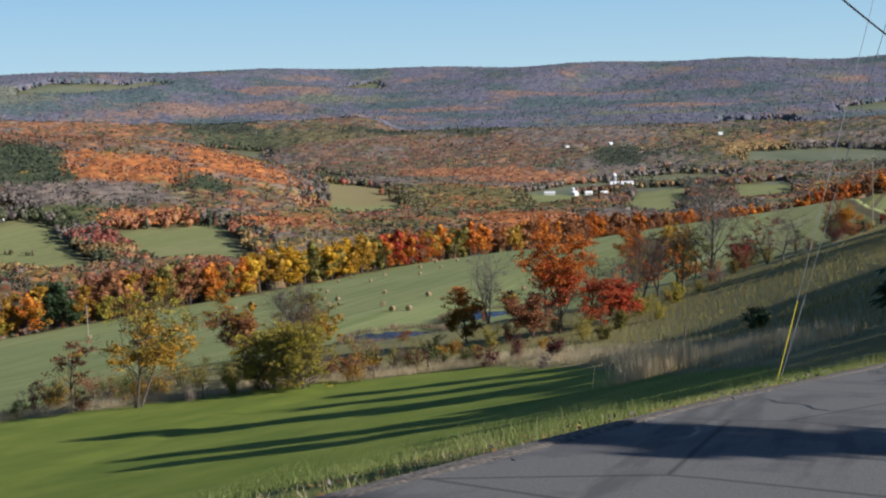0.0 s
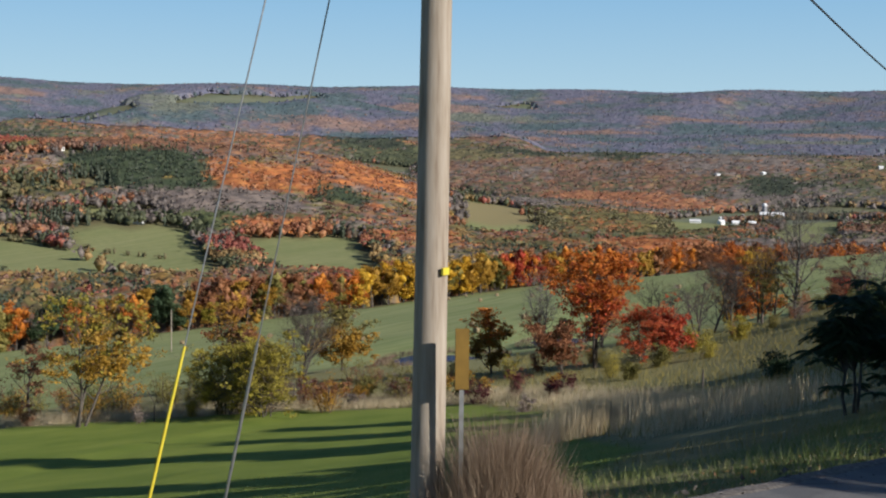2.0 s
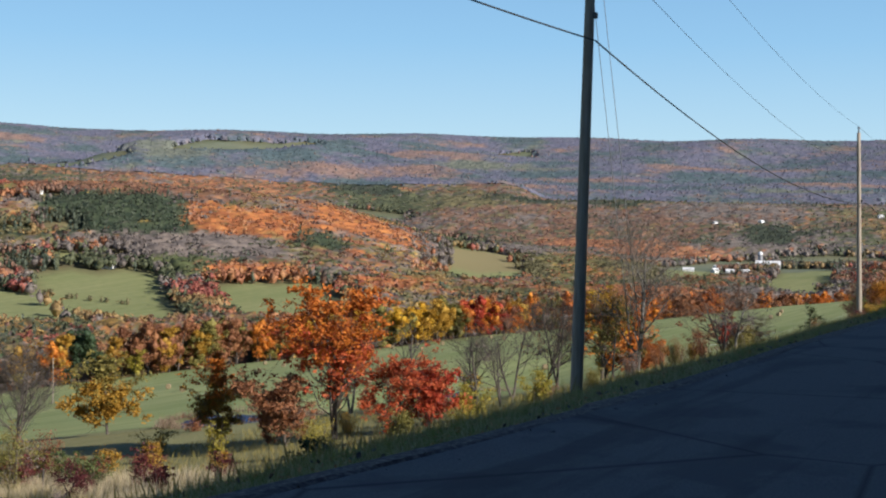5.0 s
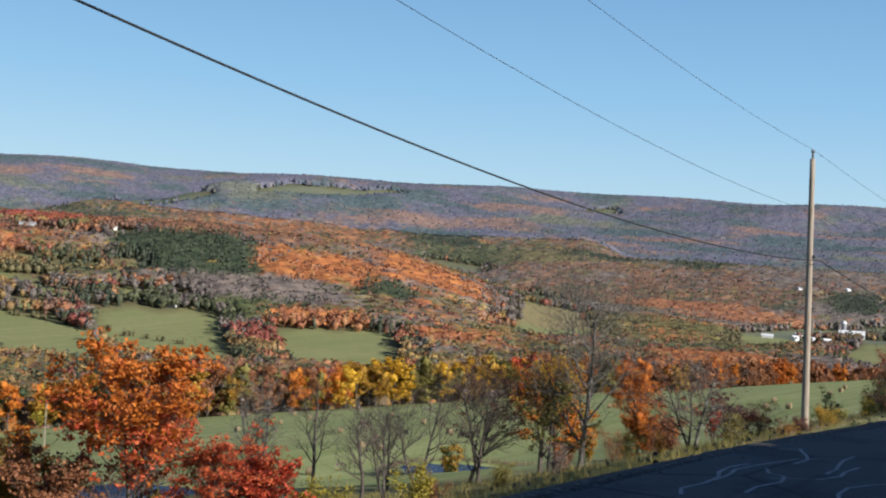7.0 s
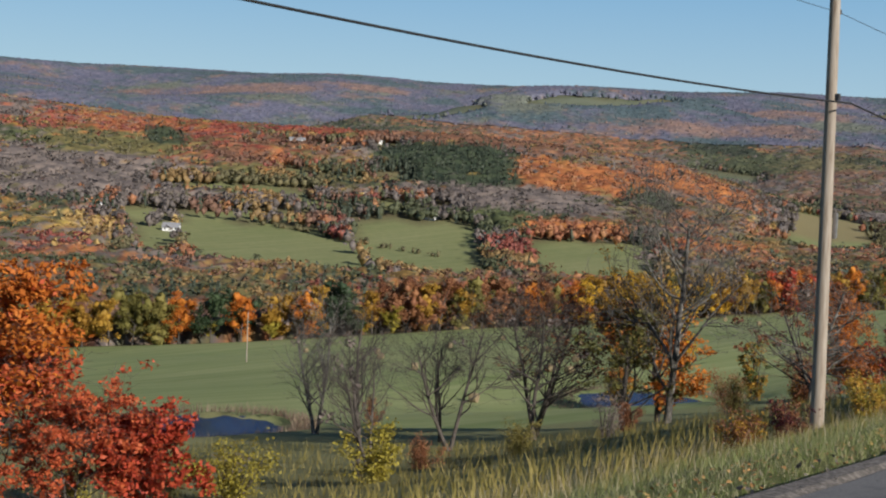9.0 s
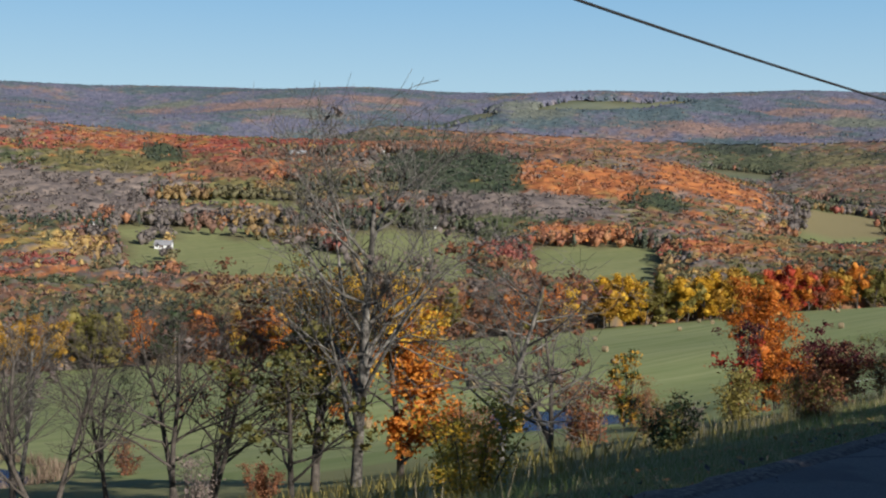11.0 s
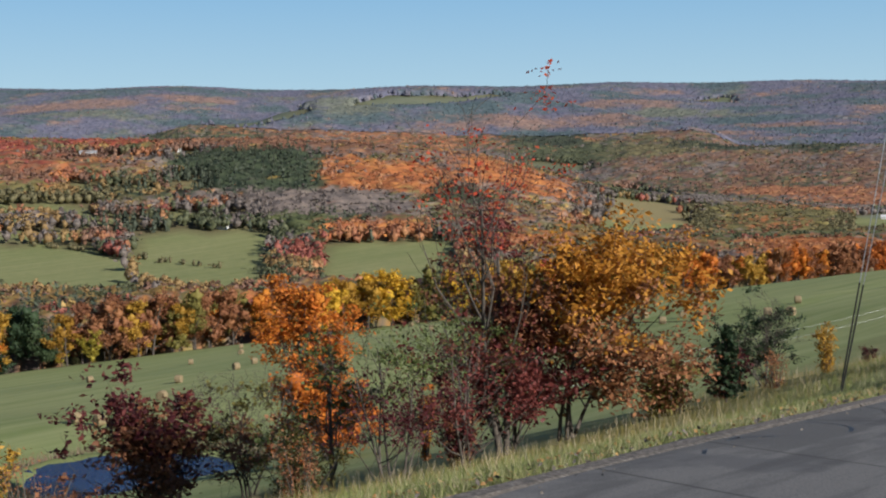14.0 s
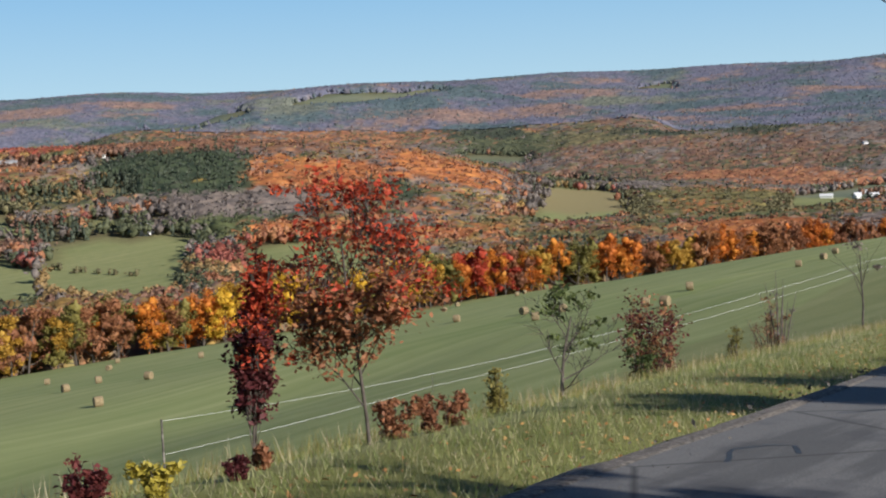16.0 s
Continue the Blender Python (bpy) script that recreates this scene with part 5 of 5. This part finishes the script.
for k, (x, y, b, t, l) in enumerate(POLES):
    p0 = pole(x, y, min(b, float(ground(x, y)) + 0.1), t, "weathered wooden utility pole with a stained base", l, 0.105 if k > 2 else 0.15)
    if k == 2:
        bm = bmesh.new()
        box(bm, 0.17, -0.05, 3.95, 0.24, 0.05, 4.5)
        part("meter_box", bm, STEEL, p0, "grey metal cable box", 0.015)
    if k == 0:
        bm = bmesh.new()
        box(bm, -0.06, -0.172, 2.08, 0.05, -0.15, 2.14)
        part("pole_tag", bm, YELLOWPLASTIC, p0, "small yellow tag")
for x, y, h in ((274.0, 205.0, 10.5), (96.0, 130.0, 9.0)):
    pole(x, y, float(ground(x, y)), float(ground(x, y)) + h, "pale far utility pole standing in the hay field", girth=0.14)


def wire(name, a, b, sag, rad, label, mat=None):
    a, b = np.array(a, float), np.array(b, float)
    f = np.linspace(0, 1, 41)[:, None]
    p = a + (b - a) * f
    p[:, 2] -= 4 * sag * (f * (1 - f))[:, 0]
    V, F = tube(p, np.full(41, rad), 5)
    return tagged(new(name, bulk(name, V, F, mat or WIRE, smooth_faces=True)), label, "cable")


for (x0, y0, b0, t0, l0), (x1, y1, b1, t1, l1) in zip(POLES, POLES[1:]):
    wire("power_line", (x0 + l0[0], y0 + l0[1], t0 + 0.36), (x1 + l1[0], y1 + l1[1], t1 + 0.36), 0.7, 0.007, "thin power line strung between pole tops")
    wire("power_line", (x0 + l0[0] + 0.3, y0 + l0[1], t0 - 2.1), (x1 + l1[0] + 0.3, y1 + l1[1], t1 - 2.1), 0.8, 0.007, "thin neutral line strung between poles")
CABLE = [(1.85, 0.9), (-1.19, 1.02), (-4.38, 1.45), (-7.75, 1.0), (-9.6, 1.0)]          # height at each pole, sag after it
for (x0, y0, _, _, l0), (x1, y1, _, _, l1), (z0, sag), (z1, _) in zip(POLES, POLES[1:], CABLE, CABLE[1:]):
    wire("telephone_cable", (x0 + l0[0] * 0.6, y0 - 0.25, z0), (x1 + l1[0] * 0.6, y1 - 0.25, z1), sag, 0.02, "thick black telephone cable between poles")
wire("power_line", (-30, 8.5, 13.2), (32.0, 0.9, 5.95), 0.9, 0.007, "thin power line strung between pole tops")
wire("telephone_cable", (-30, 8.2, 9.4), (32.2, 0.75, 1.8), 0.9, 0.02, "thick black telephone cable between poles")


def guy(pole_at, anchor, guard, label):
    """A stay wire from a pole to the ground, with a sleeve at its foot."""
    root = tagged(new("guy_wire"), label, "guy wire")
    a, b = np.array(anchor, float), np.array(pole_at, float)
    V, F = tube([a, (a + b) / 2, b], [0.008] * 3, 5)
    child("strand", bulk("strand", V, F, STEEL), root)
    d = (b - a) / np.linalg.norm(b - a)
    V, F = tube([a, a + d * 1.05, a + d * 2.1], [0.014, 0.017, 0.014], 8)
    child("guard", bulk("guard", V, F, guard), root, "plastic sleeve on the stay")


guy((32.2, 1.0, 4.8), (31.54, 3.67, float(ground(31.54, 3.67))), YELLOWPLASTIC, "steel stay with a bright yellow guard")
guy((32.2, 1.0, 3.0), (32.8, 3.7, -6.2), STEEL, "steel stay with a grey guard")
guy((86.5, 1.0, 2.8), (92.0, 1.5, -8.6), STEEL, "steel stay with a grey guard")
guy((86.5, 1.0, 0.9), (91.5, 1.6, -8.6), STEEL, "steel stay with a grey guard")
guy((199.34, 4.65, -3.8), (198.55, 6.2, -14.55), WIRE, "steel stay with a dark guard")
guy((199.34, 4.65, -5.2), (198.75, 6.25, -14.6), WIRE, "steel stay with a dark guard")
sign = tagged(new("road_sign"), "narrow dark amber marker board seen from behind", "road sign")
sign.location = (32.09, 0.62, float(ground(32.09, 0.62)))
sign.rotation_euler = (0, 0, radians(-58))
bm = bmesh.new()
box(bm, -0.018, -0.012, -0.2, 0.018, 0.012, 1.6)
part("post", bm, STEEL, sign)
bm = bmesh.new()
box(bm, -0.058, -0.022, 1.14, 0.058, -0.014, 1.65)
part("panel", bm, AMBER, sign, "tall narrow amber panel", 0.003)

# ---- hay bales ----
def bale(seed):
    """A round bale on its side: rounded shoulders, spiral end, sagging foot."""
    r = np.random.RandomState(seed)
    segs, prof = 28, [(-0.62, 0.02), (-0.635, 0.30), (-0.62, 0.62), (-0.56, 0.72), (-0.2, 0.755), (0.2, 0.755), (0.56, 0.72), (0.62, 0.62), (0.635, 0.30), (0.62, 0.02)]
    v, f = [], []
    for a, q in prof:
        for j in range(segs):
            t = 6.2832 * j / segs
            k = q * (1 + r.normal(0, 0.012))
            v.append((a + r.normal(0, 0.008), k * math.cos(t), max(0.72 + k * math.sin(t), 0.02)))
    n = len(prof)
    for i in range(n - 1):
        f += [(i * segs + j, i * segs + (j + 1) % segs, (i + 1) * segs + (j + 1) % segs, (i + 1) * segs + j) for j in range(segs)]
    f += [tuple(range(segs))[::-1], tuple(range((n - 1) * segs, n * segs))]
    return mesh_from("hay_bale", v, f, STRAW)


bales = [bale(i) for i in range(3)]
NEARER = [(259, 140), (230, 100), (304, 122), (329, 160), (346, 173), (389, 193), (303, 96), (325, 195), (302, 195), (316, 236), (288, 179), (369, 217), (449, 198), (501, 237), (452, 176), (378, 121), (390, 223), (412, 246), (262, 114), (262, 110), (375, 106), (357, 93), (495, 202)]
FARTHER = [(351, 73), (340, 65), (382, 81), (423, 79), (461, 85), (370, 96), (335, 148), (284, 126), (427, 194), (431, 176), (561, 221), (507, 190), (449, 218), (311, 154), (445, 82), (560, 130), (620, 150), (700, 160)]
for k, (x, y) in enumerate(NEARER + FARTHER):
    ob = tagged(new("hay_bale", bales[k % 3]), "round straw-coloured hay bale lying on the mown field", "hay bale", "bales on the hay field")
    ob.location = (x, y, float(ground(x, y)) - 0.04)
    ob.rotation_euler, ob.scale = (0, 0, rt.uniform(0, 6.28)), (0.87, 0.87, 0.87)

# ---- fence ----
fence = tagged(new("tape_fence"), "white electric tape fence on pale posts along the field", "fence")
fence_tops = []
FX0, FY0, FZ0 = 254.0, 55.4, -26.7          # top of the corner post
for i in range(9):
    x, y, top = FX0 + 21.7 * i, FY0 - 3.4 * i, FZ0 - 1.3 * i
    g = float(ground(x, y))
    top = max(top, g + 1.3)
    fence_tops.append((x, y, top))
    V, F = tube([(x, y, g - 0.3), (x, y, (g + top) / 2), (x, y, top + 0.1)], [0.075, 0.07, 0.065] if i == 0 else [0.02, 0.019, 0.018], 8)
    child("post", bulk("post", V, F, PALEBARK), fence)
for (x0, y0, z0), (x1, y1, z1) in zip(fence_tops, fence_tops[1:]):
    for drop in (0.0, 0.65):
        f = np.linspace(0, 1, 9)
        low0, low1 = z0 - drop * (z0 - float(ground(x0, y0))), z1 - drop * (z1 - float(ground(x1, y1)))
        P = np.stack([x0 + (x1 - x0) * f, y0 + (y1 - y0) * f, low0 + (low1 - low0) * f - 0.5 * f * (1 - f)], -1)
        V, F = tube(P, np.full(9, 0.009), 4)
        child("tape", bulk("tape", V, F, TAPE), fence)
for x, y in ((112, 44), (103, 64.5), (102.2, 19.0)):
    z = float(ground(x, y))
    V, F = tube([(0, 0, -0.3), (0.03, 0, 0.6), (0.05, 0, 1.3)], [0.07, 0.065, 0.06], 7)
    ob = tagged(new("fence_post", bulk("fence_post", V, F, BARK)), "old weathered fence post in the tall grass", "fence post")
    ob.location = (x, y, z)


# ---- farm and houses ----
def gable(name, label, x, y, length, width, wall, roof, turn, roofmat, windows=0, category="house", z=None):
    """A gabled building with walls, an overhanging roof and windows."""
    root = tagged(new(name), label, category)
    root.location = (x, y, (float(ground(x, y)) if z is None else z))
    root.rotation_euler = (0, 0, radians(turn))
    a, b = length / 2, width / 2
    v = [(-a, -b, -1), (a, -b, -1), (a, b, -1), (-a, b, -1), (-a, -b, wall), (a, -b, wall), (a, b, wall), (-a, b, wall), (-a, 0, wall + roof), (a, 0, wall + roof)]
    f = [(0, 1, 5, 4), (2, 3, 7, 6), (1, 2, 6, 9, 5), (3, 0, 4, 8, 7)]
    child("wall", mesh_from("wall", v, f, WHITE), root)
    e, t = 0.5, 0.25
    k = roof / b
    rv = []
    for xx in (-a - e, a + e):
        rv += [(xx, -b - e, wall - k * e + 0.05), (xx, 0, wall + roof + 0.05), (xx, b + e, wall - k * e + 0.05), (xx, -b - e, wall - k * e + 0.05 + t), (xx, 0, wall + roof + 0.05 + t), (xx, b + e, wall - k * e + 0.05 + t)]
    rf = [(0, 1, 7, 6), (1, 2, 8, 7), (3, 9, 10, 4), (4, 10, 11, 5), (0, 3, 4, 1), (1, 4, 5, 2), (6, 7, 10, 9), (7, 8, 11, 10), (0, 6, 9, 3), (2, 5, 11, 8)]
    child("roof", mesh_from("roof", rv, rf, roofmat), root)
    for i in range(windows):
        for side in (-1, 1):
            bm = bmesh.new()
            cx = -a + length * (i + 0.5) / windows
            box(bm, cx - 0.6, side * b - 0.06, wall * 0.35, cx + 0.6, side * b + 0.06, wall * 0.35 + 1.4)
            part("window", bm, GLASS, root)
    return root


gable("barn", "long white dairy barn with a pale metal roof", 1790, 419, 32, 13, 5, 4.5, -72, TIN, 9, "barn", -75)
gable("milk_house", "small white addition beside the barn", 1778, 411, 11, 7, 3.5, 2, 18, TIN, 2, "shed", -75)
silo = tagged(new("silo"), "tall white-capped silo behind the barn", "silo")
silo.location = (1800, 432, -75)
V, F = tube([(0, 0, -1), (0, 0, 17.5)], [3.2, 3.2], 20)
child("tower", bulk("tower", V, F, ROOF, smooth_faces=True), silo)
V, F = tube([(0, 0, 17.5), (0, 0, 19.5), (0, 0, 21), (0, 0, 21.6)], [3.4, 3.0, 1.8, 0.1], 20)
child("dome", bulk("dome", V, F, TIN, smooth_faces=True), silo)
gable("farmhouse", "white farmhouse among the farm buildings", 1760, 452, 13, 9, 5.5, 3.5, 12, ROOF, 4, "house")
gable("shed", "long low white tin-roofed shed", 1575, 462, 13, 8, 2.6, 2.0, -75, TIN, 0, "shed")
for k, (x, y, l) in enumerate(((1600, 436, 7), (1585, 414, 9), (1560, 388, 9), (1740, 474, 8), (1570, 428, 6))):
    gable("shed", "white tin-roofed farm shed", x, y, l, 8, 2.8, 2.4, -70 + 9 * k, TIN, 0, "shed")
gable("house", "white hilltop house with a low grey roof", 1026, 982, 15, 9, 3.6, 2.4, -40, ROOF, 4)
gable("house", "white hilltop house with attached garage", 952, 1019, 16, 9, 3.2, 2.2, -32, ROOF, 4)
gable("house", "long low white house in a clearing", 617, 847, 22, 9, 3.5, 2.6, -30, ROOF, 6)
gable("house", "pale farmhouse among trees in the valley", 826, 697, 10, 8, 5.5, 3, 20, ROOF, 3)
gable("house", "dark-roofed house among trees in the valley", 614, 738, 11, 8, 2.5, 2.8, -45, ROOF, 3)
# lifted 7 m off the slope to show over the canopy in the view
for k, (a, d) in enumerate(((53.6, 3950), (52.4, 4000), (55.2, 3930), (37.6, 3000), (39.2, 3150), (36.1, 3000), (73.5, 2280), (75.5, 2300), (70.2, 3500), (80.5, 2400))):
    x, y = 110 + d * math.sin(radians(a)), -8 + d * math.cos(radians(a))
    gable("house", "far white farm building on the hillside", x, y, 8 + 2 * (k % 3), 7, 3.5, 2.2, -a + 20 * (k % 4), TIN if k % 2 else ROOF, 0, z=float(ground(x, y)) + 7)

# ---- ponds ----
for px, py, a, b in PONDS:
    rp = np.random.RandomState(int(px))
    bm = bmesh.new()
    wob = rp.uniform(0.9, 1.1, 48)
    bm.faces.new([bm.verts.new((a * 1.3 * wob[j] * math.cos(6.2832 * j / 48), b * 1.3 * wob[j] * math.sin(6.2832 * j / 48), 0)) for j in range(48)])
    me = bpy.data.meshes.new("pond")
    bm.to_mesh(me)
    bm.free()
    me.materials.append(WATER)
    ob = tagged(new("pond", me), "small deep blue farm pond with grassy banks", "pond", kind="structure")
    ob.location = (px, py, pond_level(px))


# ---- grasses ----
def blades(name, X, Y, h, w, mat, label, seed, lean=0.35, fine=True):
    """Many grass blades: a narrow leaning blade at each place (fine), or a bent strip."""
    r = np.random.RandomState(seed)
    n = len(X)
    Z = ground(X, Y) - 0.02
    H = np.broadcast_to(h, (n,)) * r.uniform(0.5, 1.25, n)
    a, b = r.uniform(0, 6.28, n), r.uniform(0, 6.28, n)
    d = np.stack([np.cos(a), np.sin(a), np.zeros(n)], -1) * (H * lean * r.uniform(0.2, 1.2, n))[:, None]
    s = np.stack([np.cos(b), np.sin(b), np.zeros(n)], -1) * (w * r.uniform(0.6, 1.4, n))[:, None]
    p = np.stack([X, Y, Z], -1)
    up = np.array([0, 0, 1.0])
    rows = [p - s, p + s, p + d + up * H[:, None]] if fine else [p - s, p + s, p + d * 0.4 + up * H[:, None] * 0.6 + s * 0.8, p + d + up * H[:, None], p + d * 0.4 + up * H[:, None] * 0.6 - s * 0.8]
    k = len(rows)
    tint = np.repeat(np.clip(0.5 + 0.28 * waves(X, Y, 3.0, seed) + r.normal(0, 0.22, n), 0, 1), k)
    return tagged(new(name, bulk(name, np.stack(rows, 1).reshape(-1, 3), np.arange(k * n).reshape(n, k), mat, tint)), label, "grass", kind="stuff")


rg = np.random.RandomState(17)


def strip(n, x0, x1, s0, s1, power=1.0):
    x = rg.uniform(x0, x1, n)
    s = s0 + (s1 - s0) * rg.uniform(0, 1, n) ** power
    return x, ry(x) + left(x) + s


x, y = strip(190000, -2, 238, 0.25, 5.5, 1.15)
blades("verge_grass", x, y, (0.085 + 0.075 * smooth(-0.2, 0.8, waves(x, y, 5, 2))) * np.interp(x, [0, 50, 75, 240], [1.7, 1.5, 1.1, 1.1]), 0.0034, GRASS, "ragged green verge grass with dry stems", 1, 0.75)
x, y = strip(80000, 60, 250, 0.1, 5.5, 1.2)
blades("pale_verge_grass", x, y, 0.14, 0.0032, PALEGRASS, "pale yellowing grass on the verge", 12, 0.8)
x, y = strip(36000, -2, 245, 0.1, 2.6, 1.4)
blades("dry_verge_grass", x, y, 0.10, 0.0032, DRYGRASS, "bleached grass along the shoulder", 2, 0.9)
x, y = strip(42000, 45, 245, 3.5, 10.0, 1.3)
keep = ~inside(LAWN, x, y)
blades("tall_verge_grass", x[keep], y[keep], 0.26, 0.0036, SCRUB, "rank grass and weeds on the bank", 3, 0.5)
x, y = strip(12000, 60, 250, 3.0, 11.0)
blades("bank_straw", x, y, 0.33, 0.004, DRYGRASS, "dry straw-coloured grass stems on the bank", 4, 0.4)
# tall bleached grass round the meadow
q = rg.uniform(0, 1, 46000)
bx, by = np.interp(q, np.linspace(0, 1, 8), [58, 70, 94, 108, 109, 104, 98, 84]), np.interp(q, np.linspace(0, 1, 8), [8, 14, 25, 38, 52, 68, 86, 125])
bx, by = bx + rg.uniform(0.0, 7.0, len(q)) ** 1.1, by - rg.uniform(0, 5.0, len(q))
keep = ~inside(LAWN, bx, by)
blades("tall_grass", bx[keep], by[keep], 0.80, 0.010, DRYGRASS, "tall bleached grass around the mown meadow", 5, 0.35)
x, y = rg.uniform(62, 160, 30000), rg.uniform(-4, 60, 30000)
keep = ~inside(LAWN, x, y) & (y - ry(x) - left(x) > 6) & (y < 46 + 0.2 * (x - 100))
blades("meadow_scrub", x[keep], y[keep], 0.55, 0.02, SCRUB, "golden weedy scrub on the slope below the road", 6, 0.5)
x, y = rg.normal(73, 1.6, 4200), rg.normal(15.5, 0.9, 4200)
blades("pale_grass", x, y, 1.35, 0.011, DRYGRASS, "clump of pale plumed grass at the meadow corner", 7, 0.2)
x, y = rg.normal(32.4, 0.30, 9000), rg.normal(0.42, 0.27, 9000)
blades("brown_weeds", x, y, 0.25 + 0.62 * np.exp(-((x - 32.4) / 0.5) ** 2 - ((y - 0.42) / 0.45) ** 2), 0.0035, BROWNWEED, "dead brown weeds around the pole's foot", 8, 0.5)
for px, py, a, b in PONDS:
    t = rg.uniform(0, 6.28, 2600)
    k = rg.uniform(1.32, 1.75, 2600)
    blades("pond_reeds", px + a * k * np.cos(t), py + b * k * np.sin(t), 0.85, 0.03, BROWNWEED, "tawny reeds round the pond", 9, 0.4)
x, y = rg.uniform(4, 70, 36000), rg.uniform(0, 30, 36000)
keep = inside(LAWN, x, y) & (y - ry(x) - left(x) > 2)
blades("meadow_grass", x[keep], y[keep], 0.09, 0.014, GRASS, "short mown green meadow grass", 10, 0.5)
# fallen leaves on the shoulder
x, y = strip(16000, -2, 240, -0.3, 2.6, 1.6)
c = np.stack([x, y, ground(x, y) + 0.035], -1)
v, f = cards(c, 0.05, rg, 2.0)
tagged(new("fallen_leaves", bulk("fallen_leaves", v, f, LITTER, np.repeat(rg.uniform(0, 1, len(x)), 4))), "fallen brown and yellow leaves along the shoulder", "leaves", kind="stuff")
# loose stones on the shoulder
x, y = strip(3500, -2, 240, -0.3, 0.5)
c = np.stack([x, y, rz(x) - 0.01], -1)
v, f = cards(c, 0.05, rg, 0.1)
tagged(new("loose_gravel", bulk("loose_gravel", v, f, GRAVEL)), "loose grey gravel at the asphalt's edge", "gravel", kind="stuff")
# white scrawl of old crack paint on the asphalt
for x0, o0, n in ((57.5, -1.9, 7), (92.4, -0.6, 7), (92.8, -0.9, 6), (93.2, -0.5, 7), (93.6, -0.75, 6), (94.2, -1.0, 5), (94.6, -0.6, 6), (92.0, -1.5, 10), (99, -2.6, 7)):
    pts, a = [], rg.uniform(-0.4, 0.4)
    x, o = x0, o0
    for i in range(n):
        pts.append((x, o))
        a += rg.normal(0, 0.6)
        x, o = x + 0.36 * math.cos(a), o + 0.16 * math.sin(a)
    V, F = [], []
    for i, (x, o) in enumerate(pts):
        for w in (-0.016, 0.016):
            oo = o + w
            V.append((x, float(ry(x) + left(x)) + oo, float(rz(x)) + 0.062 - 0.022 * abs(oo + 3.35) + 0.012))
        if i:
            F.append((2 * i - 2, 2 * i, 2 * i + 1, 2 * i - 1))
    tagged(new("paint_scrawl", mesh_from("paint_scrawl", V, F, CHALK)), "thin white paint scrawl on the asphalt", "road marking")
# dark poured seams over cracks in the asphalt
for x0, o0, n, a in ((176.5, -0.5, 9, 0.1), (178.2, -0.15, 6, -0.7), (180.3, -0.6, 8, 0.3), (185.3, -0.25, 9, -0.4), (187.6, -0.65, 8, 0.5), (190.5, -0.9, 8, 0.1), (193.0, -0.4, 9, -0.3), (9.6, -0.5, 8, -0.9), (12.5, -1.2, 9, 0.4), (16.0, -0.9, 8, -0.2), (213.4, -0.9, 9, 0.1), (216.0, -0.5, 9, -0.2), (131.0, -0.8, 8, 0.3)):
    x, o, pts = x0, o0, []
    for i in range(n):
        pts.append((x, o, a))
        a += rg.normal(0, 0.45)
        x, o = x + 0.22 * math.cos(a), min(o + 0.16 * math.sin(a), -0.06)
    V, F = [], []
    for i, (x, o, a) in enumerate(pts):
        for w in (-0.022, 0.022):
            oo = o + w * math.cos(a)
            xx = x - w * math.sin(a)
            V.append((xx, float(ry(xx) + left(xx)) + oo, float(rz(xx)) + 0.062 - 0.022 * abs(oo + 3.35) + 0.012))
        if i:
            F.append((2 * i - 2, 2 * i, 2 * i + 1, 2 * i - 1))
    tagged(new("tar_seam", mesh_from("tar_seam", V, F, TAR)), "dark poured tar seam over a road crack", "road seam")
